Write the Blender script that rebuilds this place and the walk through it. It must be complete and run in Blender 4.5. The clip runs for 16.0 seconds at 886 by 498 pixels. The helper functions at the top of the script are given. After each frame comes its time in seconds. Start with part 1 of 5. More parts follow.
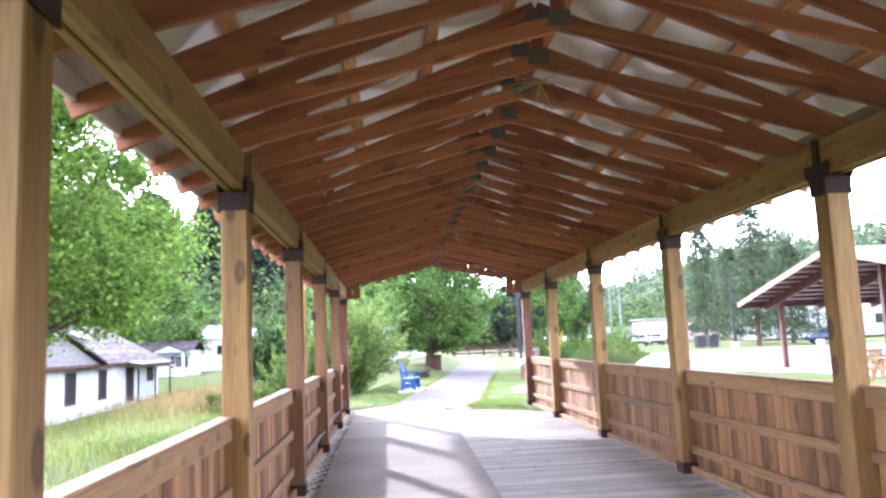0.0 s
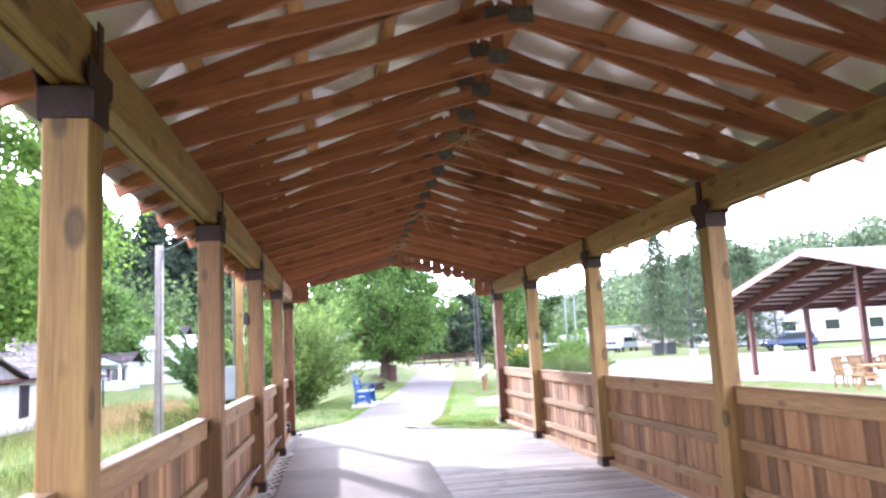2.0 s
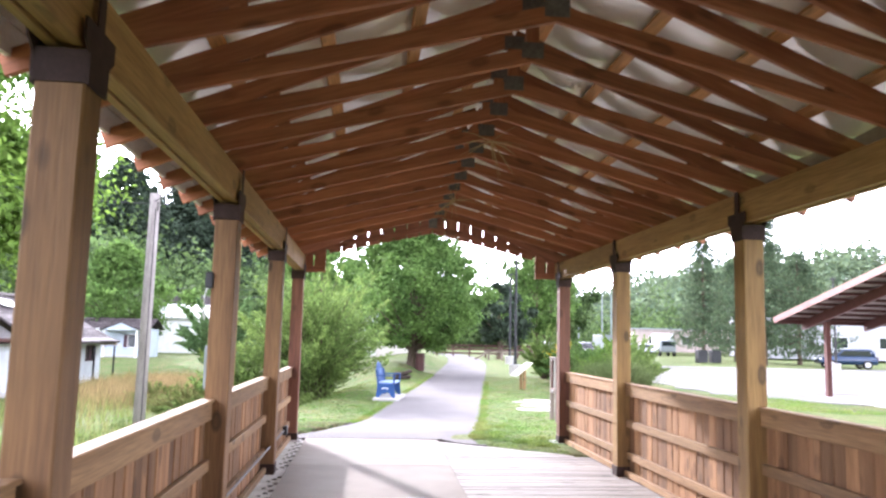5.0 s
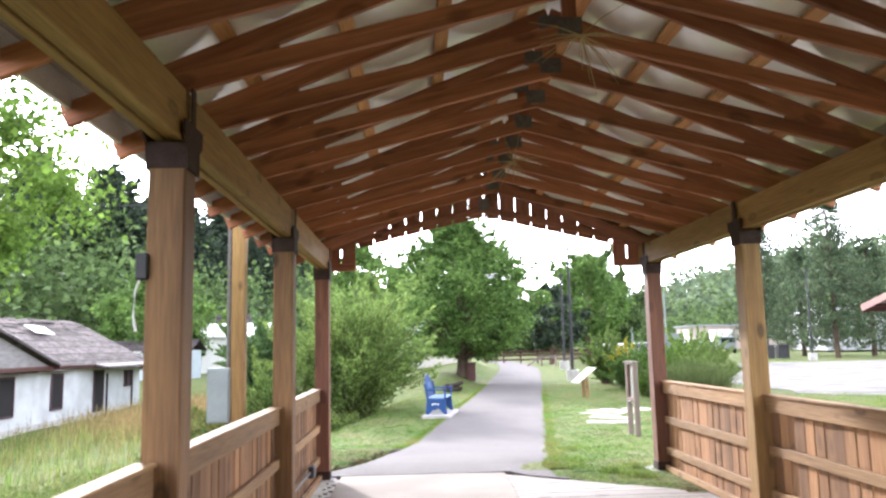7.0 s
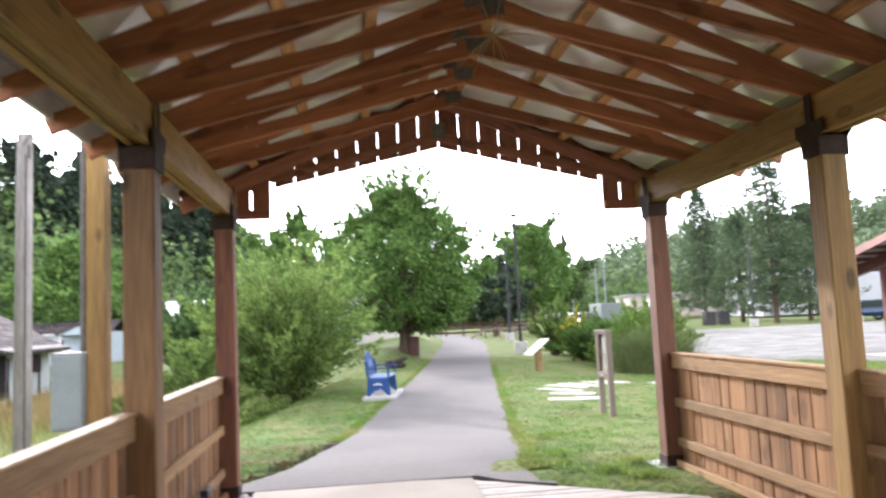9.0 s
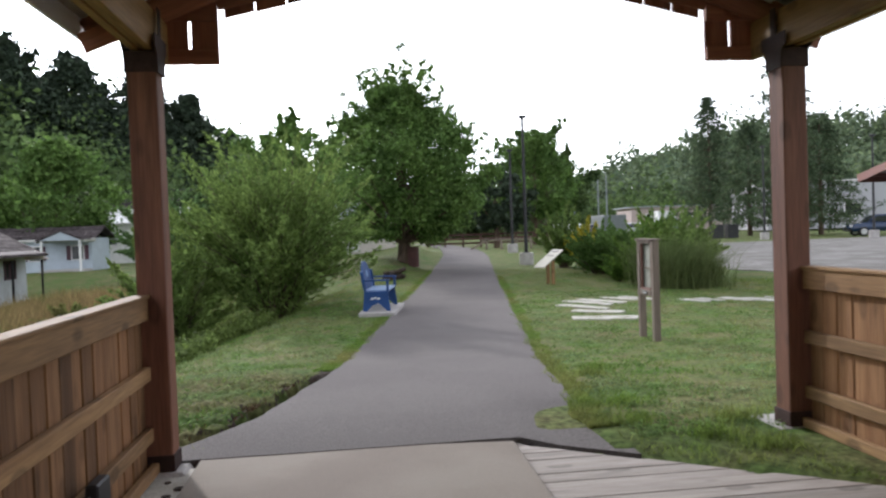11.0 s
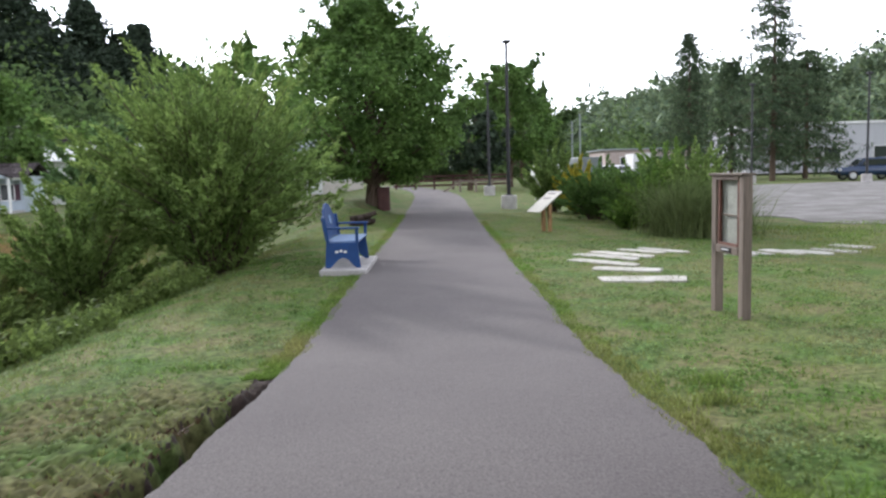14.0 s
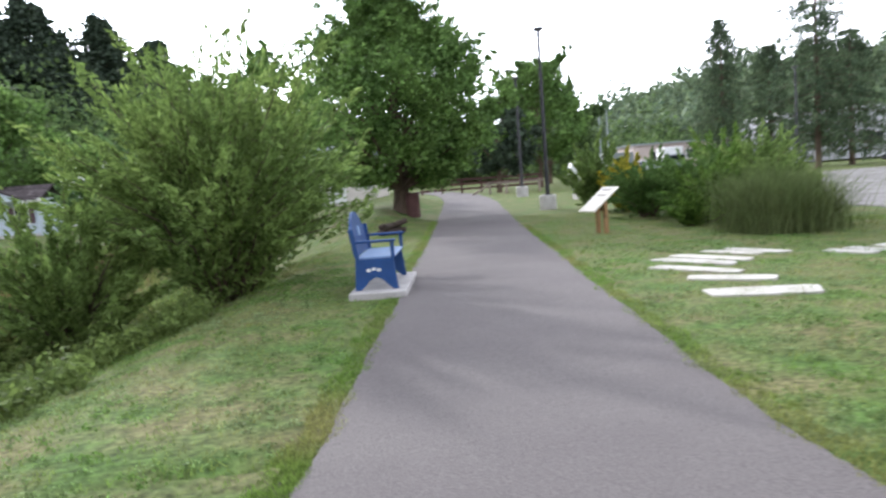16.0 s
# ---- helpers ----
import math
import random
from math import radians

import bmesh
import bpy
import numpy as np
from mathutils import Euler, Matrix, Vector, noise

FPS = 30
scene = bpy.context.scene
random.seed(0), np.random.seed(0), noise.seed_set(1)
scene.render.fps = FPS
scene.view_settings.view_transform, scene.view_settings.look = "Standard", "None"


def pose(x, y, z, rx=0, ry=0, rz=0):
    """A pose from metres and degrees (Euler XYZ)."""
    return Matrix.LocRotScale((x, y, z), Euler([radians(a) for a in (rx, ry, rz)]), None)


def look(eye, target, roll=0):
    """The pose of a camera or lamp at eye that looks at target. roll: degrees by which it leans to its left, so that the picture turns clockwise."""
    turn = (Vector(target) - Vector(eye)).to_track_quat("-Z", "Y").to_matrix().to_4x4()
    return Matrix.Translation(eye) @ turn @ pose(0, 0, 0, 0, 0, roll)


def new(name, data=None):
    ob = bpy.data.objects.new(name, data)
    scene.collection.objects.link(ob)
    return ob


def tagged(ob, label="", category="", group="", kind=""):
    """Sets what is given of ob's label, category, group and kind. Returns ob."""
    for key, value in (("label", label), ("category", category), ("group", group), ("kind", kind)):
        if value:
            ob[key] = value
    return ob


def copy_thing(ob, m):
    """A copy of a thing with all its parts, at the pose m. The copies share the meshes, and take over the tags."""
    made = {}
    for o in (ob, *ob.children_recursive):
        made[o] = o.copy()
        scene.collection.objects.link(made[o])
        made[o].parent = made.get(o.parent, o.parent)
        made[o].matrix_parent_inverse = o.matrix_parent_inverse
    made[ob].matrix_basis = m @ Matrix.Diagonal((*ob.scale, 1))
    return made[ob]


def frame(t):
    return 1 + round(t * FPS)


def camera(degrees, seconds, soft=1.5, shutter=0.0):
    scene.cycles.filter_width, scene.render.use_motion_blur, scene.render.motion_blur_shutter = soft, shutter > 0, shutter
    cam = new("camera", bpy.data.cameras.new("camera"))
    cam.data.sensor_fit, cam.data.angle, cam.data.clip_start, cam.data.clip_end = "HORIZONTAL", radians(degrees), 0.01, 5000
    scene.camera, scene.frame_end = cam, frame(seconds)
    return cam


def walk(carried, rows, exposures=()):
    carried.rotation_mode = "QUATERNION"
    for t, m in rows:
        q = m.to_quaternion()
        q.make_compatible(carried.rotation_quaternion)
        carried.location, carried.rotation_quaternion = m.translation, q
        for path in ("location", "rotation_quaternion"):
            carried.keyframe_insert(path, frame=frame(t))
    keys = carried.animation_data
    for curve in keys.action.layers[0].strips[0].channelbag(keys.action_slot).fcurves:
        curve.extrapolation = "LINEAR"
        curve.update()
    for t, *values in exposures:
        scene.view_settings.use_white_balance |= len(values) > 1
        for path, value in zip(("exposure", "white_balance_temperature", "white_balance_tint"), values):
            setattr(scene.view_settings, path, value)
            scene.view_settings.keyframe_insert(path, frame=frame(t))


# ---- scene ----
cam = camera(61.4, 16.0, 2.4, 0.4)
ROWS = [
    (0.0, 0.037, -0.268, 1.576, -4.18, 7.09, 2.47),
    (0.5, 0.010, 0.196, 1.555, -5.65, 6.55, 2.44),
    (1.0, 0.063, 0.714, 1.547, -4.19, 7.43, 0.76),
    (1.5, 0.003, 1.364, 1.573, -6.26, 7.27, 0.44),
    (2.0, 0.026, 1.956, 1.583, -7.79, 7.62, 2.90),
    (2.5, -0.017, 2.542, 1.593, -7.07, 8.40, 3.32),
    (3.0, 0.023, 3.063, 1.577, -6.91, 7.77, 3.45),
    (5.5, 0.157, 5.999, 1.660, -5.57, 5.87, -1.95),
    (6.0, 0.173, 6.596, 1.623, -4.66, 4.54, 0.01),
    (6.5, 0.227, 7.196, 1.630, -2.12, 5.97, -0.13),
    (7.0, 0.200, 7.785, 1.647, -2.14, 7.42, 1.32),
    (7.5, 0.219, 8.399, 1.642, -2.39, 7.77, 2.29),
    (8.0, 0.201, 8.964, 1.643, 1.99, 7.25, 0.25),
    (8.5, 0.270, 9.558, 1.643, -1.76, 7.47, 2.60),
    (9.0, 0.229, 10.196, 1.588, -6.74, 5.33, 2.68),
    (9.5, 0.234, 10.802, 1.533, -10.77, 3.43, -3.14),
    (10.0, 0.249, 11.432, 1.515, -9.39, 0.29, -0.09),
    (12.5, 0.277, 14.411, 1.385, -6.19, -2.38, 2.41),
    (13.0, 0.281, 15.022, 1.342, -8.00, -3.46, 0.11),
    (13.5, 0.312, 15.597, 1.333, -8.24, -5.21, -0.85),
    (14.0, 0.372, 16.188, 1.341, -9.66, -5.90, 1.64),
    (14.5, 0.359, 16.772, 1.308, -10.60, -5.57, 3.40),
    (15.0, 0.427, 17.368, 1.279, -11.39, -6.09, 5.06),
    (15.5, 0.383, 17.907, 1.252, -11.71, -4.50, 2.48),
    (16.0, 0.356, 18.525, 1.241, -7.97, -5.44, 4.24),
]
EXPOSURES = [(0.0, 2.32, 5400, 24), (3.0, 2.32, 5450, 24), (5.5, 1.85, 5800, 20), (7.0, 1.7, 5900, 16), (8.5, 1.65, 5950, 15), (9.0, 1.4, 6000, 15), (10.0, 0.65, 6000, 14), (11.5, -0.3, 6000, 13), (12.5, -0.95, 6000, 13), (13.0, -0.35, 6000, 13), (13.5, 0.0, 5950, 14), (14.5, 0.5, 5900, 14), (16.0, 0.65, 5850, 14)]
walk(cam, [(t, pose(x, y, z, 90 + pitch, roll, yaw)) for t, x, y, z, yaw, pitch, roll in ROWS], EXPOSURES)

# ---- sky and sun ----
SUN = Vector((-0.35, 0.83, 0.402)).normalized()
world = bpy.data.worlds.new("sky")
scene.world = world
world.use_nodes = True
wt = world.node_tree
bg = wt.nodes["Background"]
sky = wt.nodes.new("ShaderNodeTexSky")
sky.sky_type = "NISHITA"
sky.sun_disc = False
sky.sun_elevation = math.asin(SUN.z)
sky.sun_rotation = math.atan2(SUN.x, SUN.y)
cloud = wt.nodes.new("ShaderNodeTexNoise")
cloud.inputs["Scale"].default_value = 2.6
cloud.inputs["Detail"].default_value = 6
cloud.inputs["Roughness"].default_value = 0.55
cramp = wt.nodes.new("ShaderNodeValToRGB")
cramp.color_ramp.elements[0].position, cramp.color_ramp.elements[1].position = 0.31, 0.43
cmix = wt.nodes.new("ShaderNodeMix")
cmix.data_type = "RGBA"
grey = wt.nodes.new("ShaderNodeRGBToBW")
glow = wt.nodes.new("ShaderNodeMath")
glow.operation = "MULTIPLY_ADD"
glow.inputs[1].default_value, glow.inputs[2].default_value = 2.2, 5.0
wt.links.new(sky.outputs["Color"], grey.inputs[0])
wt.links.new(grey.outputs[0], glow.inputs[0])
wt.links.new(glow.outputs[0], cmix.inputs[7])
wt.links.new(cloud.outputs["Fac"], cramp.inputs["Fac"])
wt.links.new(cramp.outputs["Color"], cmix.inputs[0])
wt.links.new(sky.outputs["Color"], cmix.inputs[6])
wt.links.new(cmix.outputs[2], bg.inputs["Color"])
bg.inputs["Strength"].default_value = 0.14
sun = new("sun", bpy.data.lights.new("sun", "SUN"))
sun.data.energy, sun.data.angle, sun.data.color = 2.35, radians(1.5), (1.0, 0.93, 0.82)
sun.matrix_world = look(SUN * 50, (0, 0, 0))

# ---- materials ----
MATS = {}


def material(name, color, rough=0.7, vary=0.25, scale=6.0, stretch=(1, 1, 1), bump=0.2, tint=None, metal=0.0, spread=0.15, island=False, through_light=0.0, grain=60.0, gloss=0.4, knots=0.0):
    """A procedural surface: patches of tint over the colour, fine grain in colour and relief, and a shift per object or island."""
    if name in MATS:
        return MATS[name]
    m = bpy.data.materials.new(name)
    m.use_nodes = True
    n, l = m.node_tree.nodes, m.node_tree.links
    b = n["Principled BSDF"]
    tc = n.new("ShaderNodeTexCoord")
    mp = n.new("ShaderNodeMapping")
    mp.inputs["Scale"].default_value = stretch
    l.new(tc.outputs["Object"], mp.inputs["Vector"])
    info = n.new("ShaderNodeObjectInfo")
    away = n.new("ShaderNodeMath")
    away.operation = "MULTIPLY"
    away.inputs[1].default_value = 0.0 if island else 23.0
    l.new(info.outputs["Random"], away.inputs[0])
    l.new(away.outputs["Value"], mp.inputs["Location"])
    big = n.new("ShaderNodeTexNoise")
    big.inputs["Scale"].default_value, big.inputs["Detail"].default_value = scale, 4
    fine = n.new("ShaderNodeTexNoise")
    fine.inputs["Scale"].default_value, fine.inputs["Detail"].default_value = grain, 3
    l.new(mp.outputs["Vector"], big.inputs["Vector"])
    l.new(mp.outputs["Vector"], fine.inputs["Vector"])
    other = tint or tuple(c * (1 - vary) for c in color)
    ramp = n.new("ShaderNodeValToRGB")
    ramp.color_ramp.elements[0].position, ramp.color_ramp.elements[1].position = 0.35, 0.65
    ramp.color_ramp.elements[0].color, ramp.color_ramp.elements[1].color = (*other, 1), (*color, 1)
    l.new(big.outputs["Fac"], ramp.inputs["Fac"])
    if island:
        rnd = n.new("ShaderNodeNewGeometry").outputs["Random Per Island"]
    else:
        rnd = n.new("ShaderNodeObjectInfo").outputs["Random"]
    shift = n.new("ShaderNodeMapRange")
    shift.inputs["To Min"].default_value, shift.inputs["To Max"].default_value = 1 - spread, 1 + spread
    l.new(rnd, shift.inputs["Value"])
    dust = n.new("ShaderNodeMapRange")
    dust.inputs["From Min"].default_value, dust.inputs["From Max"].default_value = 0.3, 0.7
    dust.inputs["To Min"].default_value, dust.inputs["To Max"].default_value = 1 - vary * 0.8, 1 + vary * 0.5
    l.new(fine.outputs["Fac"], dust.inputs["Value"])
    mul = n.new("ShaderNodeMath")
    mul.operation = "MULTIPLY"
    l.new(shift.outputs["Result"], mul.inputs[0])
    l.new(dust.outputs["Result"], mul.inputs[1])
    hue = n.new("ShaderNodeHueSaturation")
    l.new(ramp.outputs["Color"], hue.inputs["Color"])
    l.new(mul.outputs["Value"], hue.inputs["Value"])
    if knots:
        spot = n.new("ShaderNodeTexVoronoi")
        spot.inputs["Scale"].default_value = 1.0
        km = n.new("ShaderNodeMapping")
        km.inputs["Scale"].default_value = tuple(2.4 if q < 0.5 else 5.0 for q in stretch)
        l.new(away.outputs["Value"], km.inputs["Location"])
        l.new(tc.outputs["Object"], km.inputs["Vector"])
        l.new(km.outputs["Vector"], spot.inputs["Vector"])
        kr = n.new("ShaderNodeValToRGB")
        kr.color_ramp.elements[0].position, kr.color_ramp.elements[1].position = 0.0, 0.24
        for e, v in ((0, 0.42), (1, 1.0)):
            kr.color_ramp.elements[e].color = (*(1 - knots * (1 - v),) * 3, 1)
        for at, v in ((0.10, 0.36), (0.14, 0.18), (0.18, 0.45)):
            kr.color_ramp.elements.new(at).color = (*(1 - knots * (1 - v),) * 3, 1)
        l.new(spot.outputs["Distance"], kr.inputs["Fac"])
        both = n.new("ShaderNodeMath")
        both.operation = "MULTIPLY"
        l.new(kr.outputs["Color"], both.inputs[0])
        l.new(mul.outputs["Value"], both.inputs[1])
        l.new(both.outputs["Value"], hue.inputs["Value"])
    l.new(hue.outputs["Color"], b.inputs["Base Color"])
    b.inputs["Roughness"].default_value, b.inputs["Metallic"].default_value = rough, metal
    b.inputs["Specular IOR Level"].default_value = gloss
    if bump:
        bp = n.new("ShaderNodeBump")
        bp.inputs["Strength"].default_value, bp.inputs["Distance"].default_value = bump, 0.01
        l.new(fine.outputs["Fac"], bp.inputs["Height"])
        l.new(bp.outputs["Normal"], b.inputs["Normal"])
    if through_light:
        tr = n.new("ShaderNodeBsdfTranslucent")
        mx = n.new("ShaderNodeMixShader")
        mx.inputs[0].default_value = through_light
        l.new(hue.outputs["Color"], tr.inputs["Color"])
        l.new(b.outputs[0], mx.inputs[1])
        l.new(tr.outputs[0], mx.inputs[2])
        l.new(mx.outputs[0], n["Material Output"].inputs["Surface"])
    MATS[name] = m
    return m


GRAIN = {"x": (0.06, 1, 1), "y": (1, 0.06, 1), "z": (1, 1, 0.06)}


def wood(kind, axis):
    """Timber with its grain along one axis."""
    color, tint, rough = {
        "pine": ((0.290, 0.172, 0.053), (0.205, 0.112, 0.036), 0.65),
        # pine again, darkened: the shade on some left posts is in this colour
        "brown": ((0.205, 0.108, 0.042), (0.140, 0.070, 0.028), 0.65),
        "truss": ((0.43, 0.172, 0.084), (0.28, 0.102, 0.050), 0.65),
        "stained": ((0.20, 0.086, 0.050), (0.125, 0.050, 0.031), 0.7),
        "gable": ((0.36, 0.150, 0.098), (0.25, 0.098, 0.064), 0.7),
        "purlin": ((0.60, 0.320, 0.140), (0.48, 0.235, 0.095), 0.65),
        "beam": ((0.37, 0.220, 0.080), (0.27, 0.150, 0.052), 0.65),
        "fence": ((0.315, 0.168, 0.076), (0.195, 0.096, 0.041), 0.8),
        "rail": ((0.322, 0.194, 0.088), (0.225, 0.126, 0.055), 0.75),
        "deck": ((0.38, 0.34, 0.31), (0.28, 0.25, 0.225), 0.8),
        "grey": ((0.24, 0.195, 0.16), (0.16, 0.125, 0.105), 0.85),
    }[kind]
    return material(kind + "_wood_" + axis, color, rough, 0.3, 9.0, GRAIN[axis], 0.25, tint, spread=0.46 if kind == "fence" else 0.2, grain=70.0, knots={"pine": 0.8, "brown": 0.8, "rail": 0.55, "fence": 0.45}.get(kind, 0.5))


STEEL = material("dark_steel", (0.050, 0.026, 0.022), 0.7, 0.3, 12, bump=0.1, gloss=0.25)
PLATE = material("galvanised", (0.17, 0.155, 0.15), 0.65, 0.3, 20, bump=0.05, metal=0.2)
FOIL = material("foil_insulation", (0.96, 0.955, 0.94), 0.30, 0.04, 4, bump=0.3, grain=14, metal=0.45)
ROOFING = material("roof_metal", (0.32, 0.27, 0.25), 0.45, 0.2, 3, metal=0.4)
MATTING = material("tan_matting", (0.235, 0.203, 0.172), 0.85, 0.2, 1.2, bump=0.3, tint=(0.188, 0.156, 0.130), grain=120)
ASPHALT = material("asphalt", (0.135, 0.121, 0.118), 0.9, 0.5, 0.5, bump=0.8, tint=(0.108, 0.095, 0.095), grain=75)
GRAVEL = material("gravel", (0.235, 0.226, 0.220), 0.95, 0.5, 0.9, bump=0.9, tint=(0.150, 0.143, 0.132), grain=26, gloss=0.15)
CONCRETE = material("concrete", (0.50, 0.48, 0.47), 0.85, 0.2, 4, bump=0.3, tint=(0.38, 0.36, 0.35))
SLAB = material("pale_slab", (0.50, 0.48, 0.44), 0.85, 0.3, 3, bump=0.3, tint=(0.36, 0.34, 0.29))
BLUE = material("blue_paint", (0.011, 0.055, 0.195), 0.45, 0.2, 5, bump=0.05)
PALEBLUE = material("pale_blue_paint", (0.22, 0.32, 0.52), 0.5, 0.2, 5, bump=0.05)
WHITE = material("white_paint", (0.78, 0.78, 0.78), 0.6, 0.12, 2, bump=0.1)
WRAP = material("white_house_wrap", (0.72, 0.75, 0.80), 0.7, 0.15, 1.2, bump=0.2, tint=(0.55, 0.57, 0.60))
DARK = material("dark_void", (0.02, 0.018, 0.02), 0.9, 0.2, 3, bump=0)
POLE = material("black_pole", (0.03, 0.03, 0.035), 0.5, 0.2, 6, bump=0.05)
SHINGLE = material("weathered_shingle", (0.115, 0.100, 0.103), 0.9, 0.6, 3.5, (1, 0.5, 1), bump=0.6, tint=(0.045, 0.035, 0.037), grain=9, spread=0.35, gloss=0.08)
SHINGLE_TAB = material("shingle_tab", (0.125, 0.108, 0.108), 0.95, 0.4, 3.5, bump=0.5, tint=(0.070, 0.056, 0.056), grain=14, spread=0.5, island=True, gloss=0.08)
BARK = material("bark", (0.12, 0.085, 0.06), 0.95, 0.4, 4, (1, 1, 0.3), 0.9, grain=25)
MUD = material("mud", (0.060, 0.043, 0.034), 0.95, 0.4, 3, bump=0.8, grain=20)
MAROON = material("maroon_paint", (0.10, 0.035, 0.03), 0.5, 0.2, 5, bump=0.05)
GLASSY = material("dark_glass", (0.02, 0.025, 0.03), 0.08, 0.1, 3, bump=0, gloss=0.8)
RUBBER = material("rubber", (0.02, 0.02, 0.02), 0.8, 0.2, 8, bump=0.1)
CHROME = material("wheel_alloy", (0.5, 0.5, 0.52), 0.3, 0.1, 8, bump=0, metal=0.9)
CARBLUE = material("car_blue", (0.02, 0.04, 0.09), 0.25, 0.1, 2, bump=0, gloss=0.7)
GREYBOX = material("grey_enamel", (0.25, 0.28, 0.29), 0.5, 0.12, 5, bump=0.03)
YELLOW = material("yellow_plastic", (0.65, 0.45, 0.03), 0.5, 0.1, 3, bump=0.03)
CREAM = material("cream_siding", (0.62, 0.57, 0.52), 0.7, 0.12, 1.5, bump=0.1)
BRICKRED = material("rust_red", (0.085, 0.034, 0.030), 0.7, 0.25, 3, bump=0.15)


def leaves(name, color, tint, light=0.35):
    return material(name, color, 0.7, 0.3, 0.7, bump=0, tint=tint, spread=0.45, island=True, through_light=light, grain=4, gloss=0.12)


LEAF = leaves("leaf_green", (0.150, 0.245, 0.062), (0.095, 0.170, 0.046), 0.4)
LEAF_BRIGHT = leaves("leaf_bright", (0.170, 0.270, 0.048), (0.105, 0.190, 0.038), 0.5)
LEAF_SHRUB = leaves("leaf_shrub", (0.215, 0.300, 0.084), (0.145, 0.220, 0.062), 0.42)
LEAF_DARK = leaves("leaf_dark", (0.052, 0.074, 0.045), (0.034, 0.052, 0.034), 0.25)
LEAF_WOOD = leaves("leaf_woods", (0.128, 0.188, 0.064), (0.070, 0.116, 0.045), 0.35)
LEAF_CONIFER = leaves("leaf_conifer", (0.098, 0.138, 0.070), (0.060, 0.092, 0.052), 0.35)
# Paler than LEAF_WOOD: distance haze is painted into the far hill's leaves.
LEAF_HAZED = leaves("leaf_hazed", (0.165, 0.215, 0.105), (0.085, 0.125, 0.085), 0.3)
LEAF_WILLOW = leaves("leaf_willow", (0.150, 0.240, 0.090), (0.110, 0.190, 0.075), 0.45)
BLADE = leaves("grass_blade", (0.140, 0.250, 0.044), (0.235, 0.240, 0.085), 0.45)
WEED = leaves("weed_blade", (0.135, 0.230, 0.050), (0.240, 0.225, 0.090), 0.4)
WEED_LEAF = leaves("weed_leaf", (0.165, 0.225, 0.060), (0.115, 0.165, 0.048), 0.45)
REED = leaves("reed_blade", (0.150, 0.180, 0.072), (0.110, 0.150, 0.052), 0.35)
TURF = material("turf", (0.076, 0.130, 0.032), 0.95, 0.75, 1.4, bump=1.0, tint=(0.145, 0.140, 0.062), grain=17, gloss=0.1)

# ---- building helpers ----
BOXES = {}


def box_mesh(sx, sy, sz, mat, bevel):
    key = (round(sx, 4), round(sy, 4), round(sz, 4), mat.name, bevel)
    if key not in BOXES:
        bm = bmesh.new()
        bmesh.ops.create_cube(bm, size=1)
        bmesh.ops.scale(bm, vec=(sx, sy, sz), verts=bm.verts)
        if bevel:
            bmesh.ops.bevel(bm, geom=list(bm.edges), offset=min(bevel, 0.3 * min(sx, sy, sz)), segments=1, affect="EDGES")
        BOXES[key] = mesh_of(bm, mat)
    return BOXES[key]


def mesh_of(bm, mat, smooth=False):
    me = bpy.data.meshes.new("mesh")
    bm.to_mesh(me)
    bm.free()
    if smooth:
        me.shade_smooth()
    me.materials.append(mat)
    return me


def put(name, me, parent=None, m=None, label=""):
    ob = new(name, me)
    if parent:
        ob.parent = parent
    ob.matrix_basis = m or Matrix()
    return tagged(ob, label)


def box(name, c, s, mat, parent=None, rot=(0, 0, 0), bevel=0.004, label=""):
    return put(name, box_mesh(*s, mat, bevel), parent, pose(*c, *rot), label)


def part(name, bm, mat, parent=None, label="", smooth=False, m=None):
    return put(name, mesh_of(bm, mat, smooth), parent, m, label)


def tube(points, radii, sides=10, bm=None):
    """A tapered round bar along points."""
    bm = bm or bmesh.new()
    rings = []
    for i, p in enumerate(points):
        p = Vector(p)
        d = (Vector(points[min(i + 1, len(points) - 1)]) - Vector(points[max(i - 1, 0)])).normalized()
        q = d.to_track_quat("Z", "Y")
        rings.append([bm.verts.new(p + q @ Vector((math.cos(a) * radii[i], math.sin(a) * radii[i], 0))) for a in (2 * math.pi * k / sides for k in range(sides))])
    for r0, r1 in zip(rings, rings[1:]):
        for k in range(sides):
            bm.faces.new((r0[k], r0[(k + 1) % sides], r1[(k + 1) % sides], r1[k]))
    bm.faces.new(rings[0][::-1])
    bm.faces.new(rings[-1])
    return bm


def prism(outline, depth, axis="y", bm=None):
    """A flat outline (u, v) given thickness; axis is the way it is extruded, centred."""
    bm = bm or bmesh.new()
    def at(u, v, w):
        return {"y": (u, w, v), "x": (w, u, v), "z": (u, v, w)}[axis]
    a = [bm.verts.new(at(u, v, -depth / 2)) for u, v in outline]
    b = [bm.verts.new(at(u, v, depth / 2)) for u, v in outline]
    bm.faces.new(a)
    bm.faces.new(b[::-1])
    for i in range(len(a)):
        j = (i + 1) % len(a)
        bm.faces.new((a[j], a[i], b[i], b[j]))
    bmesh.ops.recalc_face_normals(bm, faces=bm.faces)
    return bm


def thing(name, at=(0, 0, 0), label="", category="", group="", kind="", turn=0.0):
    ob = new(name)
    ob.matrix_basis = pose(*at, 0, 0, turn)
    return tagged(ob, label, category, group, kind)


RNG = np.random.default_rng(7)


